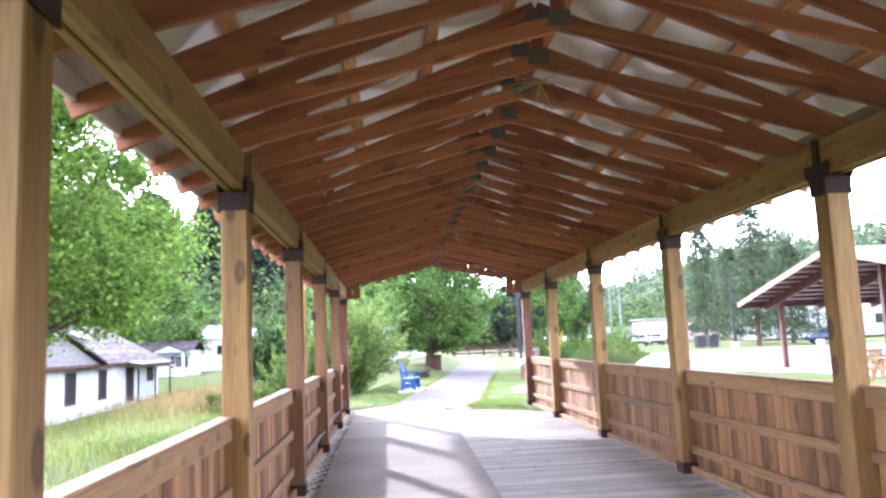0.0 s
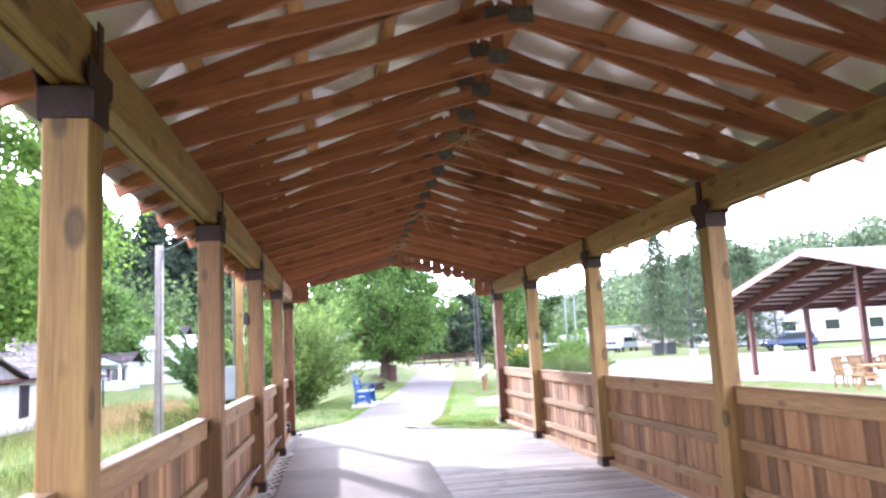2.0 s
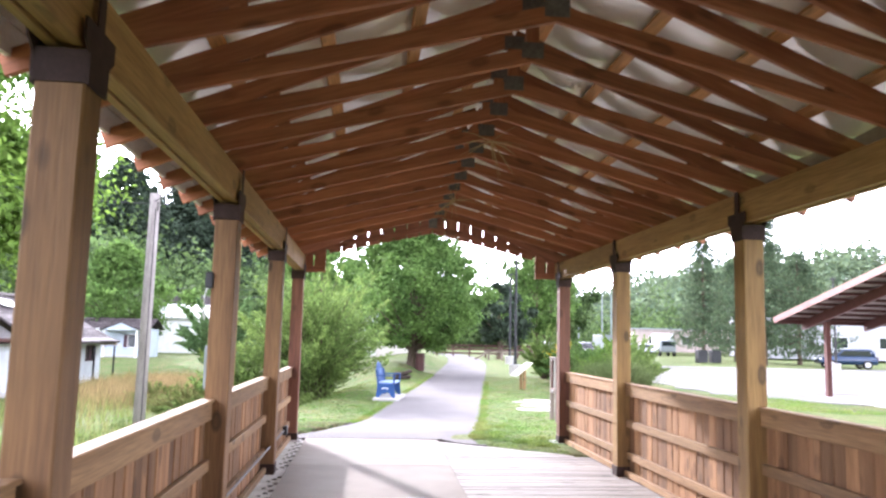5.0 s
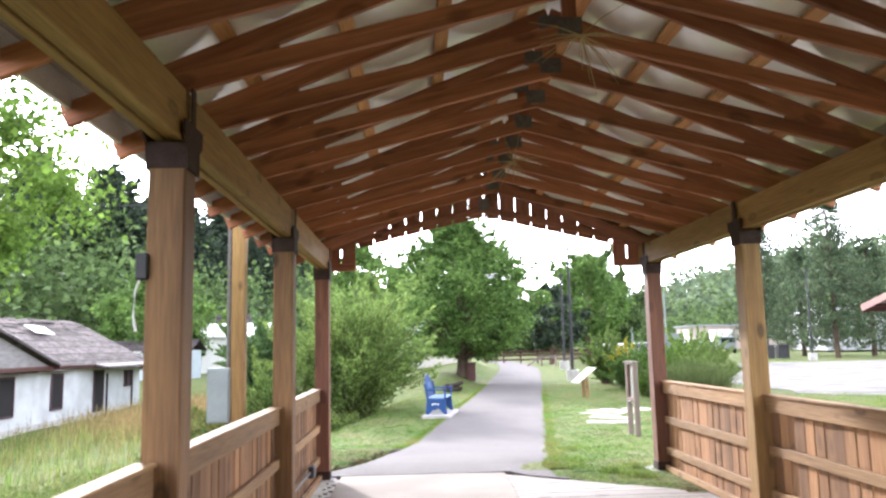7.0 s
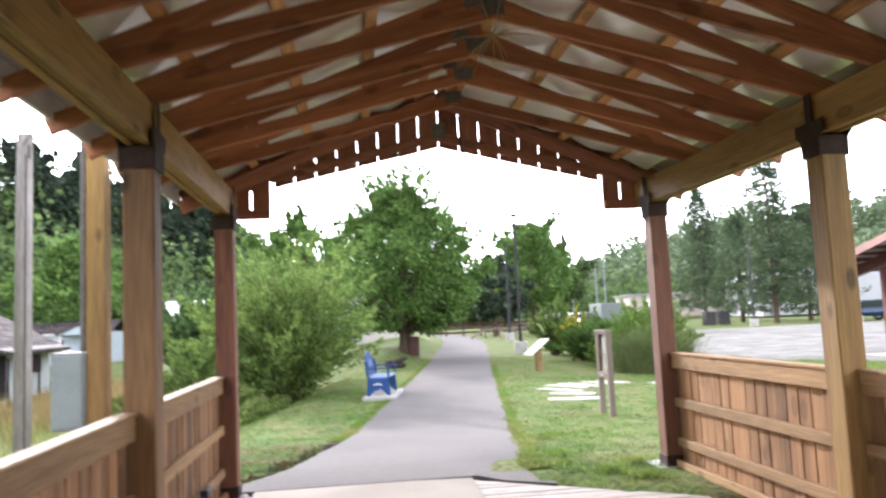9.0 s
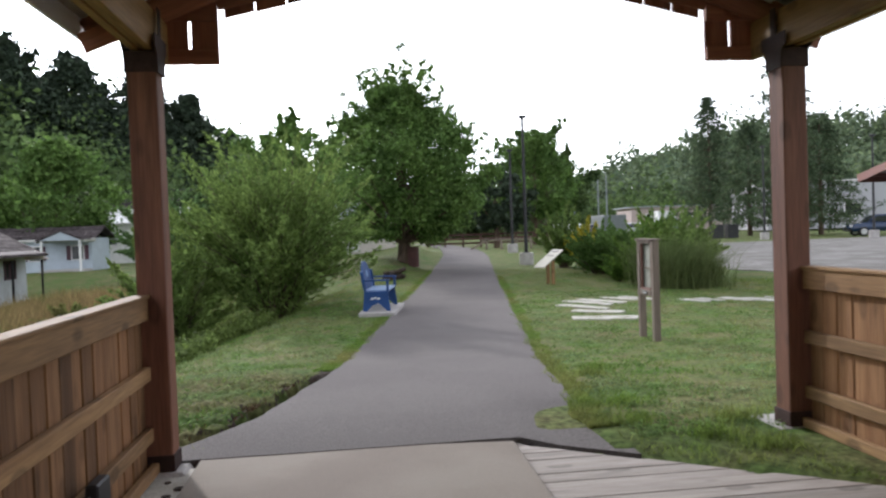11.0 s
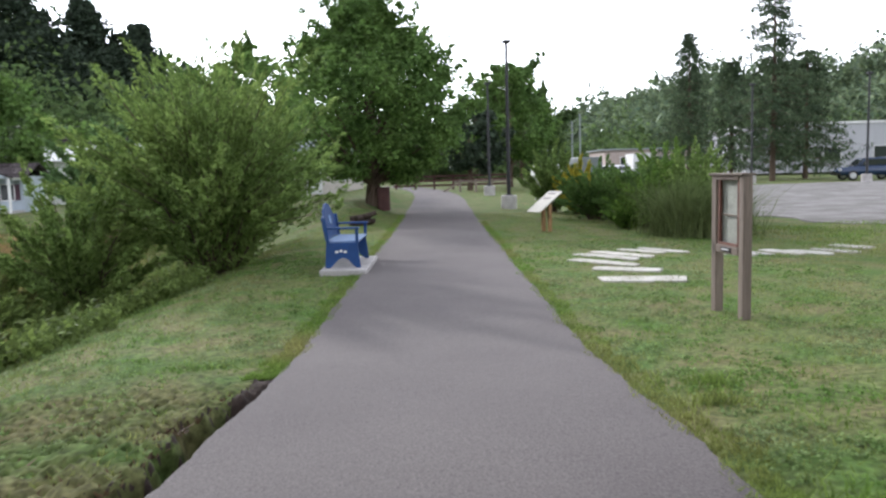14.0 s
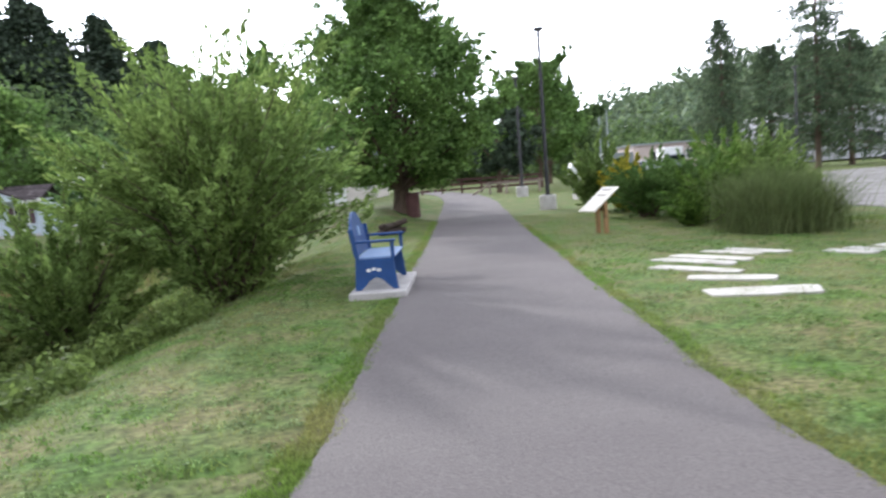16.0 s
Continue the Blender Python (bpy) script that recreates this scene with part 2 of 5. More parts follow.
def leaf_cloud(centres, sizes, count, leaf, mat, squash=0.8, long=1.6, droop=0.0, name="crown"):
    """Leaves as small folded quads, scattered through round clumps."""
    centres, sizes = np.asarray(centres, float), np.asarray(sizes, float)
    n = len(centres) * count
    d = RNG.normal(size=(n, 3))
    d /= np.linalg.norm(d, axis=1)[:, None] + 1e-9
    r = RNG.random(n) ** 0.5 * (1 + 0.30 * np.clip(RNG.normal(size=n), -2, 1.3))
    rad = np.repeat(sizes, count)[:, None] * np.array([1, 1, squash])
    p = np.repeat(centres, count, axis=0) + d * r[:, None] * rad
    nrm = d * 0.6 + RNG.normal(size=(n, 3)) * 0.6 + np.array([0, 0, 0.5])
    nrm /= np.linalg.norm(nrm, axis=1)[:, None] + 1e-9
    u = np.cross(nrm, RNG.normal(size=(n, 3)))
    u[:, 2] -= droop
    u /= np.linalg.norm(u, axis=1)[:, None] + 1e-9
    v = np.cross(nrm, u)
    v /= np.linalg.norm(v, axis=1)[:, None] + 1e-9
    s = leaf * (0.6 + 0.8 * RNG.random(n))[:, None]
    return quads(p - u * s * long * 0.5, p + v * s * 0.5 + nrm * s * 0.12, p + u * s * long * 0.5, p - v * s * 0.5 + nrm * s * 0.12, mat)


def quads(a, b, c, d, mat):
    n = len(a)
    co = np.stack([a, b, c, d], axis=1).reshape(-1, 3).astype(np.float32)
    me = bpy.data.meshes.new("mesh")
    me.vertices.add(4 * n)
    me.vertices.foreach_set("co", co.ravel())
    me.loops.add(4 * n)
    me.loops.foreach_set("vertex_index", np.arange(4 * n, dtype=np.int32))
    me.polygons.add(n)
    me.polygons.foreach_set("loop_start", np.arange(0, 4 * n, 4, dtype=np.int32))
    me.update(calc_edges=True)
    me.materials.append(mat)
    return me


def smooth(a, b, x):
    t = np.clip((np.asarray(x, float) - a) / (b - a), 0, 1)
    return t * t * (3 - 2 * t)


def path_x(y):
    """Middle of the asphalt path."""
    y = np.asarray(y, float)
    return 1.05 + 0.165 * (y - 20.5) - 0.003 * np.clip(y - 52, 0, 60) ** 2


def ground_z(x, y):
    x, y = np.asarray(x, float), np.asarray(y, float)
    edge = path_x(np.clip(y, 18, 60)) - 1.4 - x
    late = y - 10 * smooth(5, 9, edge)
    left = smooth(1.7, 5.5, edge) * (1 - smooth(36, 50, late) * 0.6)
    z = -0.95 * left - 0.8 * (1 - smooth(16.9, 17.6, y + 1.35 * smooth(1.3, 3.0, x))) * (1 - smooth(4.0, 6.0, x))
    z = np.maximum(z, -1.05)
    z = z - 0.30 * smooth(17.7, 24, y) * (1 - smooth(38, 60, y)) - 0.15 * smooth(4, 12, x) * smooth(20, 30, y)
    rise = 1 - 0.8 * smooth(5, 10, edge)
    z = z + rise * 0.55 * smooth(39, 47, late) * smooth(0.3, 2.0, edge) + rise * 0.10 * smooth(52, 72, y) * (1 - 0.65 * smooth(14, 26, x))
    d = -0.79 * (x + 60) + 0.614 * (y - 40)
    z = z + 21 * smooth(0, 62, d) * (1 - 0.85 * smooth(-60, 10, x))
    b, far = np.degrees(np.arctan2(x, np.maximum(y, 1.0))), np.hypot(x, y)
    z = z + (25 * smooth(12, 30, b) + 7 * smooth(30, 45, b) + 4 * smooth(6, 14, b)) * smooth(200, 370, far)
    return z + 0.05 * np.sin(x * 0.9 + 1.3) * np.sin(y * 0.7) * smooth(3, 8, np.abs(x - path_x(y))) * (1 - smooth(11, 14, x))

def washout(x, y):
    """How far the earth has sunk beside the start of the asphalt."""
    e = path_x(np.asarray(y, float)) - 1.33 - 0.3 * np.maximum(0, 18.9 - y) - x
    return 0.55 * smooth(-0.9, -0.3, e) * (1 - smooth(1.0, 1.7, e)) * smooth(17.9, 18.6, y) * (1 - smooth(21.8, 22.6, y))

# ---- ground ----
def axis_steps(lo, a, b, hi, fine, coarse):
    left = np.linspace(lo, a, coarse)[:-1] if lo < a else []
    return np.concatenate([left, np.arange(a, b, fine), np.linspace(b, hi, coarse)])


def sheet(xs, ys, zf, mat, name):
    X, Y = np.meshgrid(xs, ys)
    Z = zf(X, Y)
    nx, ny = len(xs), len(ys)
    i = np.arange(nx * ny).reshape(ny, nx)
    f = np.stack([i[:-1, :-1], i[:-1, 1:], i[1:, 1:], i[1:, :-1]], axis=-1).reshape(-1, 4)
    me = bpy.data.meshes.new(name)
    me.from_pydata(np.stack([X, Y, Z], axis=-1).reshape(-1, 3).tolist(), [], f.tolist())
    me.shade_smooth()
    me.materials.append(mat)
    return me


xs = axis_steps(-1500, -28, 30, 1500, 0.6, 80)
ys = axis_steps(-600, -6, 66, 1800, 0.6, 80)
ground = tagged(new("ground", sheet(xs, ys, lambda X, Y: ground_z(X, Y) - washout(X, Y), TURF, "ground")), "mown green and straw-coloured grass running out to wooded hills", "ground", kind="structure")


def strip(y0, y1, steps, left, right, lift, mat, name, thick=0.03, cols=6, skew=None):
    """A surface laid on the ground between two edges, with a thickness; skew(x) draws its near end back."""
    bm = bmesh.new()
    rows = []
    for y in np.linspace(y0, y1, steps):
        a, b = left(y), right(y)
        row = []
        for k in range(cols + 1):
            x = a + (b - a) * k / cols
            back = skew(x) * max(0.0, 1 - (y - y0) / 1.2) if skew else 0.0
            row.append(bm.verts.new((x, y - back, float(ground_z(x, y)) * min(1.0, max(0.0, (y - 17.72) / 0.8)) + lift - 0.030 * min(1.0, back * 10))))
        rows.append(row)
    for r0, r1 in zip(rows, rows[1:]):
        for k in range(cols):
            bm.faces.new((r0[k], r0[k + 1], r1[k + 1], r1[k]))
    low = bmesh.ops.extrude_face_region(bm, geom=list(bm.faces))
    bmesh.ops.translate(bm, vec=(0, 0, -thick), verts=[v for v in low["geom"] if isinstance(v, bmesh.types.BMVert)])
    bmesh.ops.recalc_face_normals(bm, faces=bm.faces)
    return part(name, bm, mat)


def wobble(y, s):
    return 0.018 * math.sin(y * 0.9 + s) + 0.012 * math.sin(y * 4.1 + 2 * s) + 0.006 * math.sin(y * 13.7 + s + 3 * math.sin(y * 2.9)) + 0.004 * math.sin(y * 31 + 3 * s)


tagged(strip(17.72, 92, 900, lambda y: float(path_x(y)) - 1.31 + wobble(y, 1) - 0.35 * max(0, 18.9 - y), lambda y: float(path_x(y)) + 1.32 + wobble(y, 4) + 0.14 * max(0, 18.9 - y), 0.02, ASPHALT, "path", 0.09, 14, lambda x: 0.69 * max(0.0, x - 1.40)),
       "grey asphalt footpath with ragged grassy edges", "path", kind="structure")
tagged(strip(27, 62, 80, lambda y: 15.0 + 0.3 * math.sin(y * 1.7) + 0.9 * max(0.0, 35 - y), lambda y: 60.0, 0.03, GRAVEL, "gravel_lot", 0.06, 40),
       "pale grey gravel car park beside the lawn", "car park", kind="structure")
# ---- covered bridge: posts, beams, railings ----
LX, RX = -1.0, 3.395          # middle lines of the two rows of posts
MID = (LX + RX) / 2
POST, POST_TOP, BEAM_TOP = 0.18, 2.68, 2.97
# The last three bays are unseen, added to block sky light from behind.
POST_Y = [17.64, 14.77, 11.50, 8.24, 5.02, 1.82, -1.38, -4.58, -7.78, -10.98, -14.18]
Y0, Y1 = POST_Y[-1] - 0.4, 18.10
SLOPE_LOW, SLOPE_TOP = 0.258, 0.41


def knotty_post(x, y, side):
    """A timber post with its steel cap bracket; side is +1 where the bridge lies to its right."""
    end = abs(y - POST_Y[0]) < 0.1
    # Left posts in these bays take the pine with shade painted into it.
    brown = side > 0 and 8 < y < 15
    p = thing("post", (x, y, 0), ("reddish-brown stained" if end else "shade-darkened knotty pine" if brown else "knotty yellow pine") + " square timber post with a dark steel cap", "post", "bridge posts")
    box("shaft", (0, 0, POST_TOP / 2 - 0.04), (POST, POST, POST_TOP + 0.08), wood("stained" if end else "brown" if brown else "pine", "z"), p, bevel=0.008)
    for s in (-1, 1):
        w = 0.15
        out = [(-w, 0.1), (w, 0.1), (w, 0.02), (w - 0.05, -0.02), (0.095, -0.14), (-0.095, -0.14), (-w + 0.05, -0.02), (-w, 0.02)]
        part("cap_bracket", prism([(u, v + POST_TOP) for u, v in out], 0.01, "x"), STEEL, p, m=pose(s * 0.1, 0, 0))
    box("cap_band", (0, 0, POST_TOP - 0.07), (POST + 0.012, POST + 0.012, 0.13), STEEL, p, bevel=0.002)
    box("strap", (side * 0.098, 0, POST_TOP + 0.16), (0.008, 0.07, 0.26), STEEL, p, bevel=0.002)
    box("base_shoe", (0, 0, 0.05), (POST + 0.02, POST + 0.02, 0.12), STEEL, p, bevel=0.003)
    return p


for y in POST_Y:
    knotty_post(LX, y, 1)
    knotty_post(RX, y, -1)
for name, x in (("left", LX), ("right", RX)):
    b = thing("beam_" + name, label="yellow pine eaves beam of doubled planks", category="beam", kind="structure")
    for k, y in enumerate(POST_Y[:-1]):
        y_top = y if k else y + 0.35
        ya = POST_Y[k + 1]
        for off in (-0.05, 0.0, 0.05):
            lift = 0.012 if off == 0 else 0
            box("plank", (x + off, (y_top + ya) / 2, (POST_TOP + BEAM_TOP) / 2 + lift), (0.044, y_top - ya - 0.004, BEAM_TOP - POST_TOP - 0.02), wood("beam", "y"), b, bevel=0.004)


def railing(x, ya, yb, side):
    """One bay of boarded railing between two posts; the boards are on the outside."""
    span = yb - ya
    r = thing("railing", (x, (ya + yb) / 2, 0), "boarded timber railing of weathered brown pickets on three rails", "railing", "bridge railings")
    end = yb > 17
    for nm, z, h in (("top_rail", 1.05, 0.14), ("middle_rail", 0.64, 0.09), ("bottom_rail", 0.25, 0.09)):
        box(nm, (-side * 0.045, 0, z), (0.045, span, h), wood("rail", "y"), r, bevel=0.006)
    box("cap_board", (-side * 0.06, 0, 1.13), (0.11, span, 0.022), wood("rail", "y"), r, bevel=0.005)
    box("kick_board", (-side * 0.02, 0, 0.035), (0.05, span, 0.07), wood("rail", "y"), r, bevel=0.006)
    n = int(span / 0.145)
    step = span / n
    for i in range(n):
        w = step - [0.006, 0.011, 0.004][(i * 7 + int(yb)) % 3]
        h = 1.08 + 0.012 * ((i * 5) % 4)
        box("picket", (-side * (0.078 + 0.006 * ((i * 3) % 4 % 3)), -span / 2 + (i + 0.5) * step, 0.02 + h / 2), (0.018, w, h), wood("fence", "z"), r, (0.5 * ((i * 5) % 3 - 1), 0.0, 0), 0.003)
    return r


for a, b in zip(POST_Y[1:], POST_Y):
    railing(LX, a + POST / 2, b - POST / 2, 1)
    railing(RX, a + POST / 2, b - POST / 2, -1)

# ---- covered bridge: deck ----
deck = thing("deck", label="grey-brown timber bridge deck of crosswise planks", category="deck", kind="structure")
box("joist", (MID, (Y0 + 16.1) / 2, -0.22), (4.6, 16.1 - Y0, 0.28), wood("deck", "y"), deck)
y = Y0
k = 0
while y < 17.6:
    right = 3.55
    left = 1.05
    if y > 16.1:
        r0, r1 = min(3.55, 1.36 + max(0.0, 17.66 - y) * 1.44), min(3.55, 1.36 + max(0.0, 17.66 - y - 0.136) * 1.44)
        part("deck_plank", prism([(left, 0), (r0, 0), (r1, 0.136), (left, 0.136)], 0.05, "z"), wood("deck", "x"), deck, m=pose(0, y, -0.045 + 0.003 * (k % 3)))
    else:
        box("deck_plank", ((left + right) / 2, y + 0.07, -0.045 + 0.003 * (k % 3)), (right - left, 0.136, 0.05), wood("deck", "x"), deck, bevel=0.005)
    y += 0.143
    k += 1
for k in range(13):
    ya = 17.66 - 2.44 * k
    box("left_plank", (-0.97, ya - 1.22, -0.04), (0.40, 2.43, 0.05), SLAB, deck, bevel=0.004, label="pale speckled edge strip")
    bm = bmesh.new()
    e = [1.33 - 0.02 * (17.66 - ya), 1.33 - 0.02 * (17.66 - ya + 2.43)]
    top = ya + (0.22 if k == 0 else 0)
    prism([(-0.78, top), (e[0], ya), (e[1], ya - 2.43), (-0.78, ya - 2.43)], 0.05, "z", bm)
    bmesh.ops.bevel(bm, geom=list(bm.edges), offset=0.004, segments=1, affect="EDGES")
    part("matting_sheet", bm, MATTING, deck, "smooth tan walking surface", m=pose(0, 0, -0.01))

k = 0
y = 1.0
while y < 17.5:
    if min(abs(y - q) for q in POST_Y) > 0.16:
        bm = tube([(0, 0, -0.004), (0, 0, 0.004)], [0.022 + 0.008 * (k % 3), 0.02 + 0.008 * (k % 3)], 7)
        part("dark_pebble", bm, MUD, deck, m=pose(-0.86 + 0.05 * ((k * 7) % 3 - 1), y, -0.012))
    y += 0.13
    k += 1

# ---- covered bridge: roof ----
def truss(y):
    """A scissor truss: two pitched bottom chords, two steeper top chords, a king post and short webs."""
    t = thing("roof_truss", (MID, y, BEAM_TOP), "reddish-brown timber roof truss with steel plates", "roof truss", "roof trusses")
    half = (RX - LX) / 2 + 0.06
    for s in (-1, 1):
        a = math.degrees(math.atan(SLOPE_LOW))
        n = half / math.cos(math.radians(a))
        box("bottom_chord", (s * half / 2, 0, SLOPE_LOW * half / 2 + 0.022), (n, 0.038, 0.105), wood("truss", "x"), t, (0, s * a, 0))
        a = math.degrees(math.atan(SLOPE_TOP))
        run = half + 0.5
        n = run / math.cos(math.radians(a))
        box("top_chord", (s * run / 2, 0.002, SLOPE_TOP * (half - run / 2) + 0.08), (n, 0.038, 0.12), wood("truss", "x"), t, (0, s * a, 0))
        u = half * 0.76
        zl, zt = SLOPE_LOW * (half - u) + 0.05, SLOPE_TOP * (half - u) + 0.07
        box("web", (s * u, 0.004, (zl + zt) / 2), (0.085, 0.034, zt - zl), wood("truss", "z"), t)
    box("king_post", (0, 0, SLOPE_LOW * half + 0.20), (0.09, 0.042, 0.44), wood("truss", "z"), t)
    for s in (-1, 1):
        box("gusset_plate", (0.0, s * 0.023, SLOPE_LOW * half + 0.05), (0.15, 0.003, 0.11), PLATE, t, bevel=0)
        box("gusset_plate", (0, s * 0.023, SLOPE_TOP * half + 0.03), (0.15, 0.003, 0.10), PLATE, t, bevel=0)
    return t


TRUSS_GAP = 0.662
first = truss(16.82)
ty = 16.82 - TRUSS_GAP
while ty > Y0:
    copy_thing(first, pose(MID, ty, BEAM_TOP))
    ty -= TRUSS_GAP

HALF = (RX - LX) / 2 + 0.06
APEX = BEAM_TOP + SLOPE_TOP * HALF + 0.15
ROOF_A = math.degrees(math.atan(SLOPE_TOP))
for s, name in ((-1, "left"), (1, "right")):
    pur = thing("purlins_" + name, label="reddish-brown purlins laid along the roof slope", category="purlin", kind="structure")
    for u in (0.20, 0.78, 1.36, 1.94, 2.52):
        box("purlin", (MID + s * u, (Y0 + Y1) / 2, APEX - SLOPE_TOP * u + 0.015), (0.09, Y1 - Y0, 0.038), wood("purlin", "y"), pur, (0, s * ROOF_A, 0))
    # quilted foil that sags between the purlins and trusses
    us, vs = np.linspace(0.0, 2.3, 60), np.arange(Y0, 18.02, 0.06)
    def foil_z(U, V, s=s):
        sag = 0.062 * np.abs(np.sin((U - 0.20) * math.pi / 0.58)) + 0.010 * np.sin(U * 14 + 3 * np.sin(V * 2.1 + s)) * np.sin(V * 3.3 + U * 4)
        return APEX - SLOPE_TOP * U + 0.075 - sag
    me = sheet(us, vs, foil_z, FOIL, "foil")
    ceil_ob = put("ceiling_" + name, me, None, Matrix.Translation((MID, 0, 0)) @ Matrix.Diagonal((s, 1, 1, 1)))
    tagged(ceil_ob, "silvery foil roof insulation sagging between the purlins", "ceiling", kind="structure")
    bm = bmesh.new()
    prism([(-0.0, APEX + 0.13), (s * 2.75, APEX + 0.13 - SLOPE_TOP * 2.75), (s * 2.75, APEX + 0.10 - SLOPE_TOP * 2.75), (0.0, APEX + 0.10)], Y1 - Y0 + 0.2, "y", bm)
    tagged(part("roof_" + name, bm, ROOFING, m=pose(MID, (Y0 + Y1) / 2, 0)), "brown ribbed metal roofing on the bridge", "roof", kind="structure")
    bm = bmesh.new()
    tagged(box("eave_board_" + name, (MID + s * 2.73, (Y0 + Y1) / 2, APEX - SLOPE_TOP * 2.73 + 0.03), (0.03, Y1 - Y0 + 0.16, 0.15), WHITE), "pale eave trim along the roof edge", "trim", kind="structure")


def gable(y):
    """Boarded gable with narrow slits between the boards, battens, and a deeper boxed drop at each corner."""
    g = thing("gable", (MID, y, 0), "reddish stained board gable with narrow slits of daylight", "gable", kind="structure")
    pitch, slit, inner, outer = 0.2195, 0.014, 1.795, 2.19
    rng = random.Random(8)

    def low(v):
        return 3.432 - 0.232 * abs(v)

    def high(v):
        return 4.12 - SLOPE_TOP * abs(v)
    for i in range(-9, 9):
        a, b = i * pitch + slit / 2, (i + 1) * pitch - slit / 2
        if max(abs(a), abs(b)) > inner:
            continue
        d = 0.006 * rng.random()
        part("gable_board", prism([(a, low(a) - d), (b, low(b) - d), (b, high(b)), (a, high(a))], 0.02), wood("gable", "z"), g)
    for s in (-1, 1):
        cuts = (inner, inner + 0.185, inner + 0.207, outer)
        for a, b in (cuts[:2], cuts[2:]):
            a, b = sorted((s * a, s * b))
            part("drop_board", prism([(a, 2.70), (b, 2.70), (b, high(b)), (a, high(a))], 0.02), wood("gable", "z"), g)
        a, b = sorted((s * (outer + 0.004), s * 2.72))
        part("eave_return", prism([(a, 2.975), (b, 2.975), (b, high(b)), (a, high(a))], 0.02), wood("gable", "x"), g)
        mid = (inner + outer) / 2
        box("drop_batten", (s * mid, -0.026, 2.75), (outer - inner, 0.03, 0.10), wood("gable", "x"), g)
        a = math.degrees(math.atan(0.232))
        run = inner
        box("gable_batten", (s * run / 2, -0.026, 3.536 - 0.232 * run / 2), (run / math.cos(math.radians(a)), 0.03, 0.095), wood("gable", "x"), g, (0, s * a, 0))
        box("drop_batten", (s * mid, -0.026, 3.055), (outer - inner, 0.03, 0.12), wood("gable", "x"), g)
        a = math.degrees(math.atan(SLOPE_TOP))
        run = outer + 0.5
        for name, dy, z0 in (("rake_board", 0.026, 4.03), ("end_rafter", -0.07, 3.935)):
            box(name, (s * run / 2, dy, z0 - SLOPE_TOP * run / 2), (run / math.cos(math.radians(a)), 0.03, 0.20 if dy > 0 else 0.14), wood("gable", "x"), g, (0, s * a, 0))
    box("gusset_plate", (0, -0.05, 3.60), (0.15, 0.003, 0.17), PLATE, g, bevel=0)
    return g


gable(18.06)


def dried_spray(y):
    """A burst of dry straw stalks fixed under the ridge."""
    rng = np.random.default_rng(int(y * 10))
    d = thing("dried_spray", (MID, y, 3.42), "dry straw-coloured burst of stalks under the ridge", "decoration", "dried sprays")
    for k in range(22):
        v = Vector(rng.normal(size=3))
        v.z = v.z * 0.6 - 0.25
        v.normalize()
        part("stalk", tube([(0, 0, 0), v * 0.16, v * (0.26 + 0.10 * rng.random()) + Vector((0, 0, -0.03))], [0.004, 0.003, 0.0015], 4), STRAW, d)
    return d


STRAW = material("dry_straw", (0.50, 0.38, 0.20), 0.8, 0.2, 6, bump=0.1)
for y in (14.86, 11.89, 8.3, 4.9):
    dried_spray(y)
cord = tagged(part("hanging_cord", tube([(1.42, 18.02, 3.75), (1.43, 17.99, 3.45), (1.45, 17.99, 3.32), (1.43, 17.99, 3.25)], [0.008, 0.008, 0.010, 0.006], 5), POLE), "short dark cord hanging from the gable", "cord")

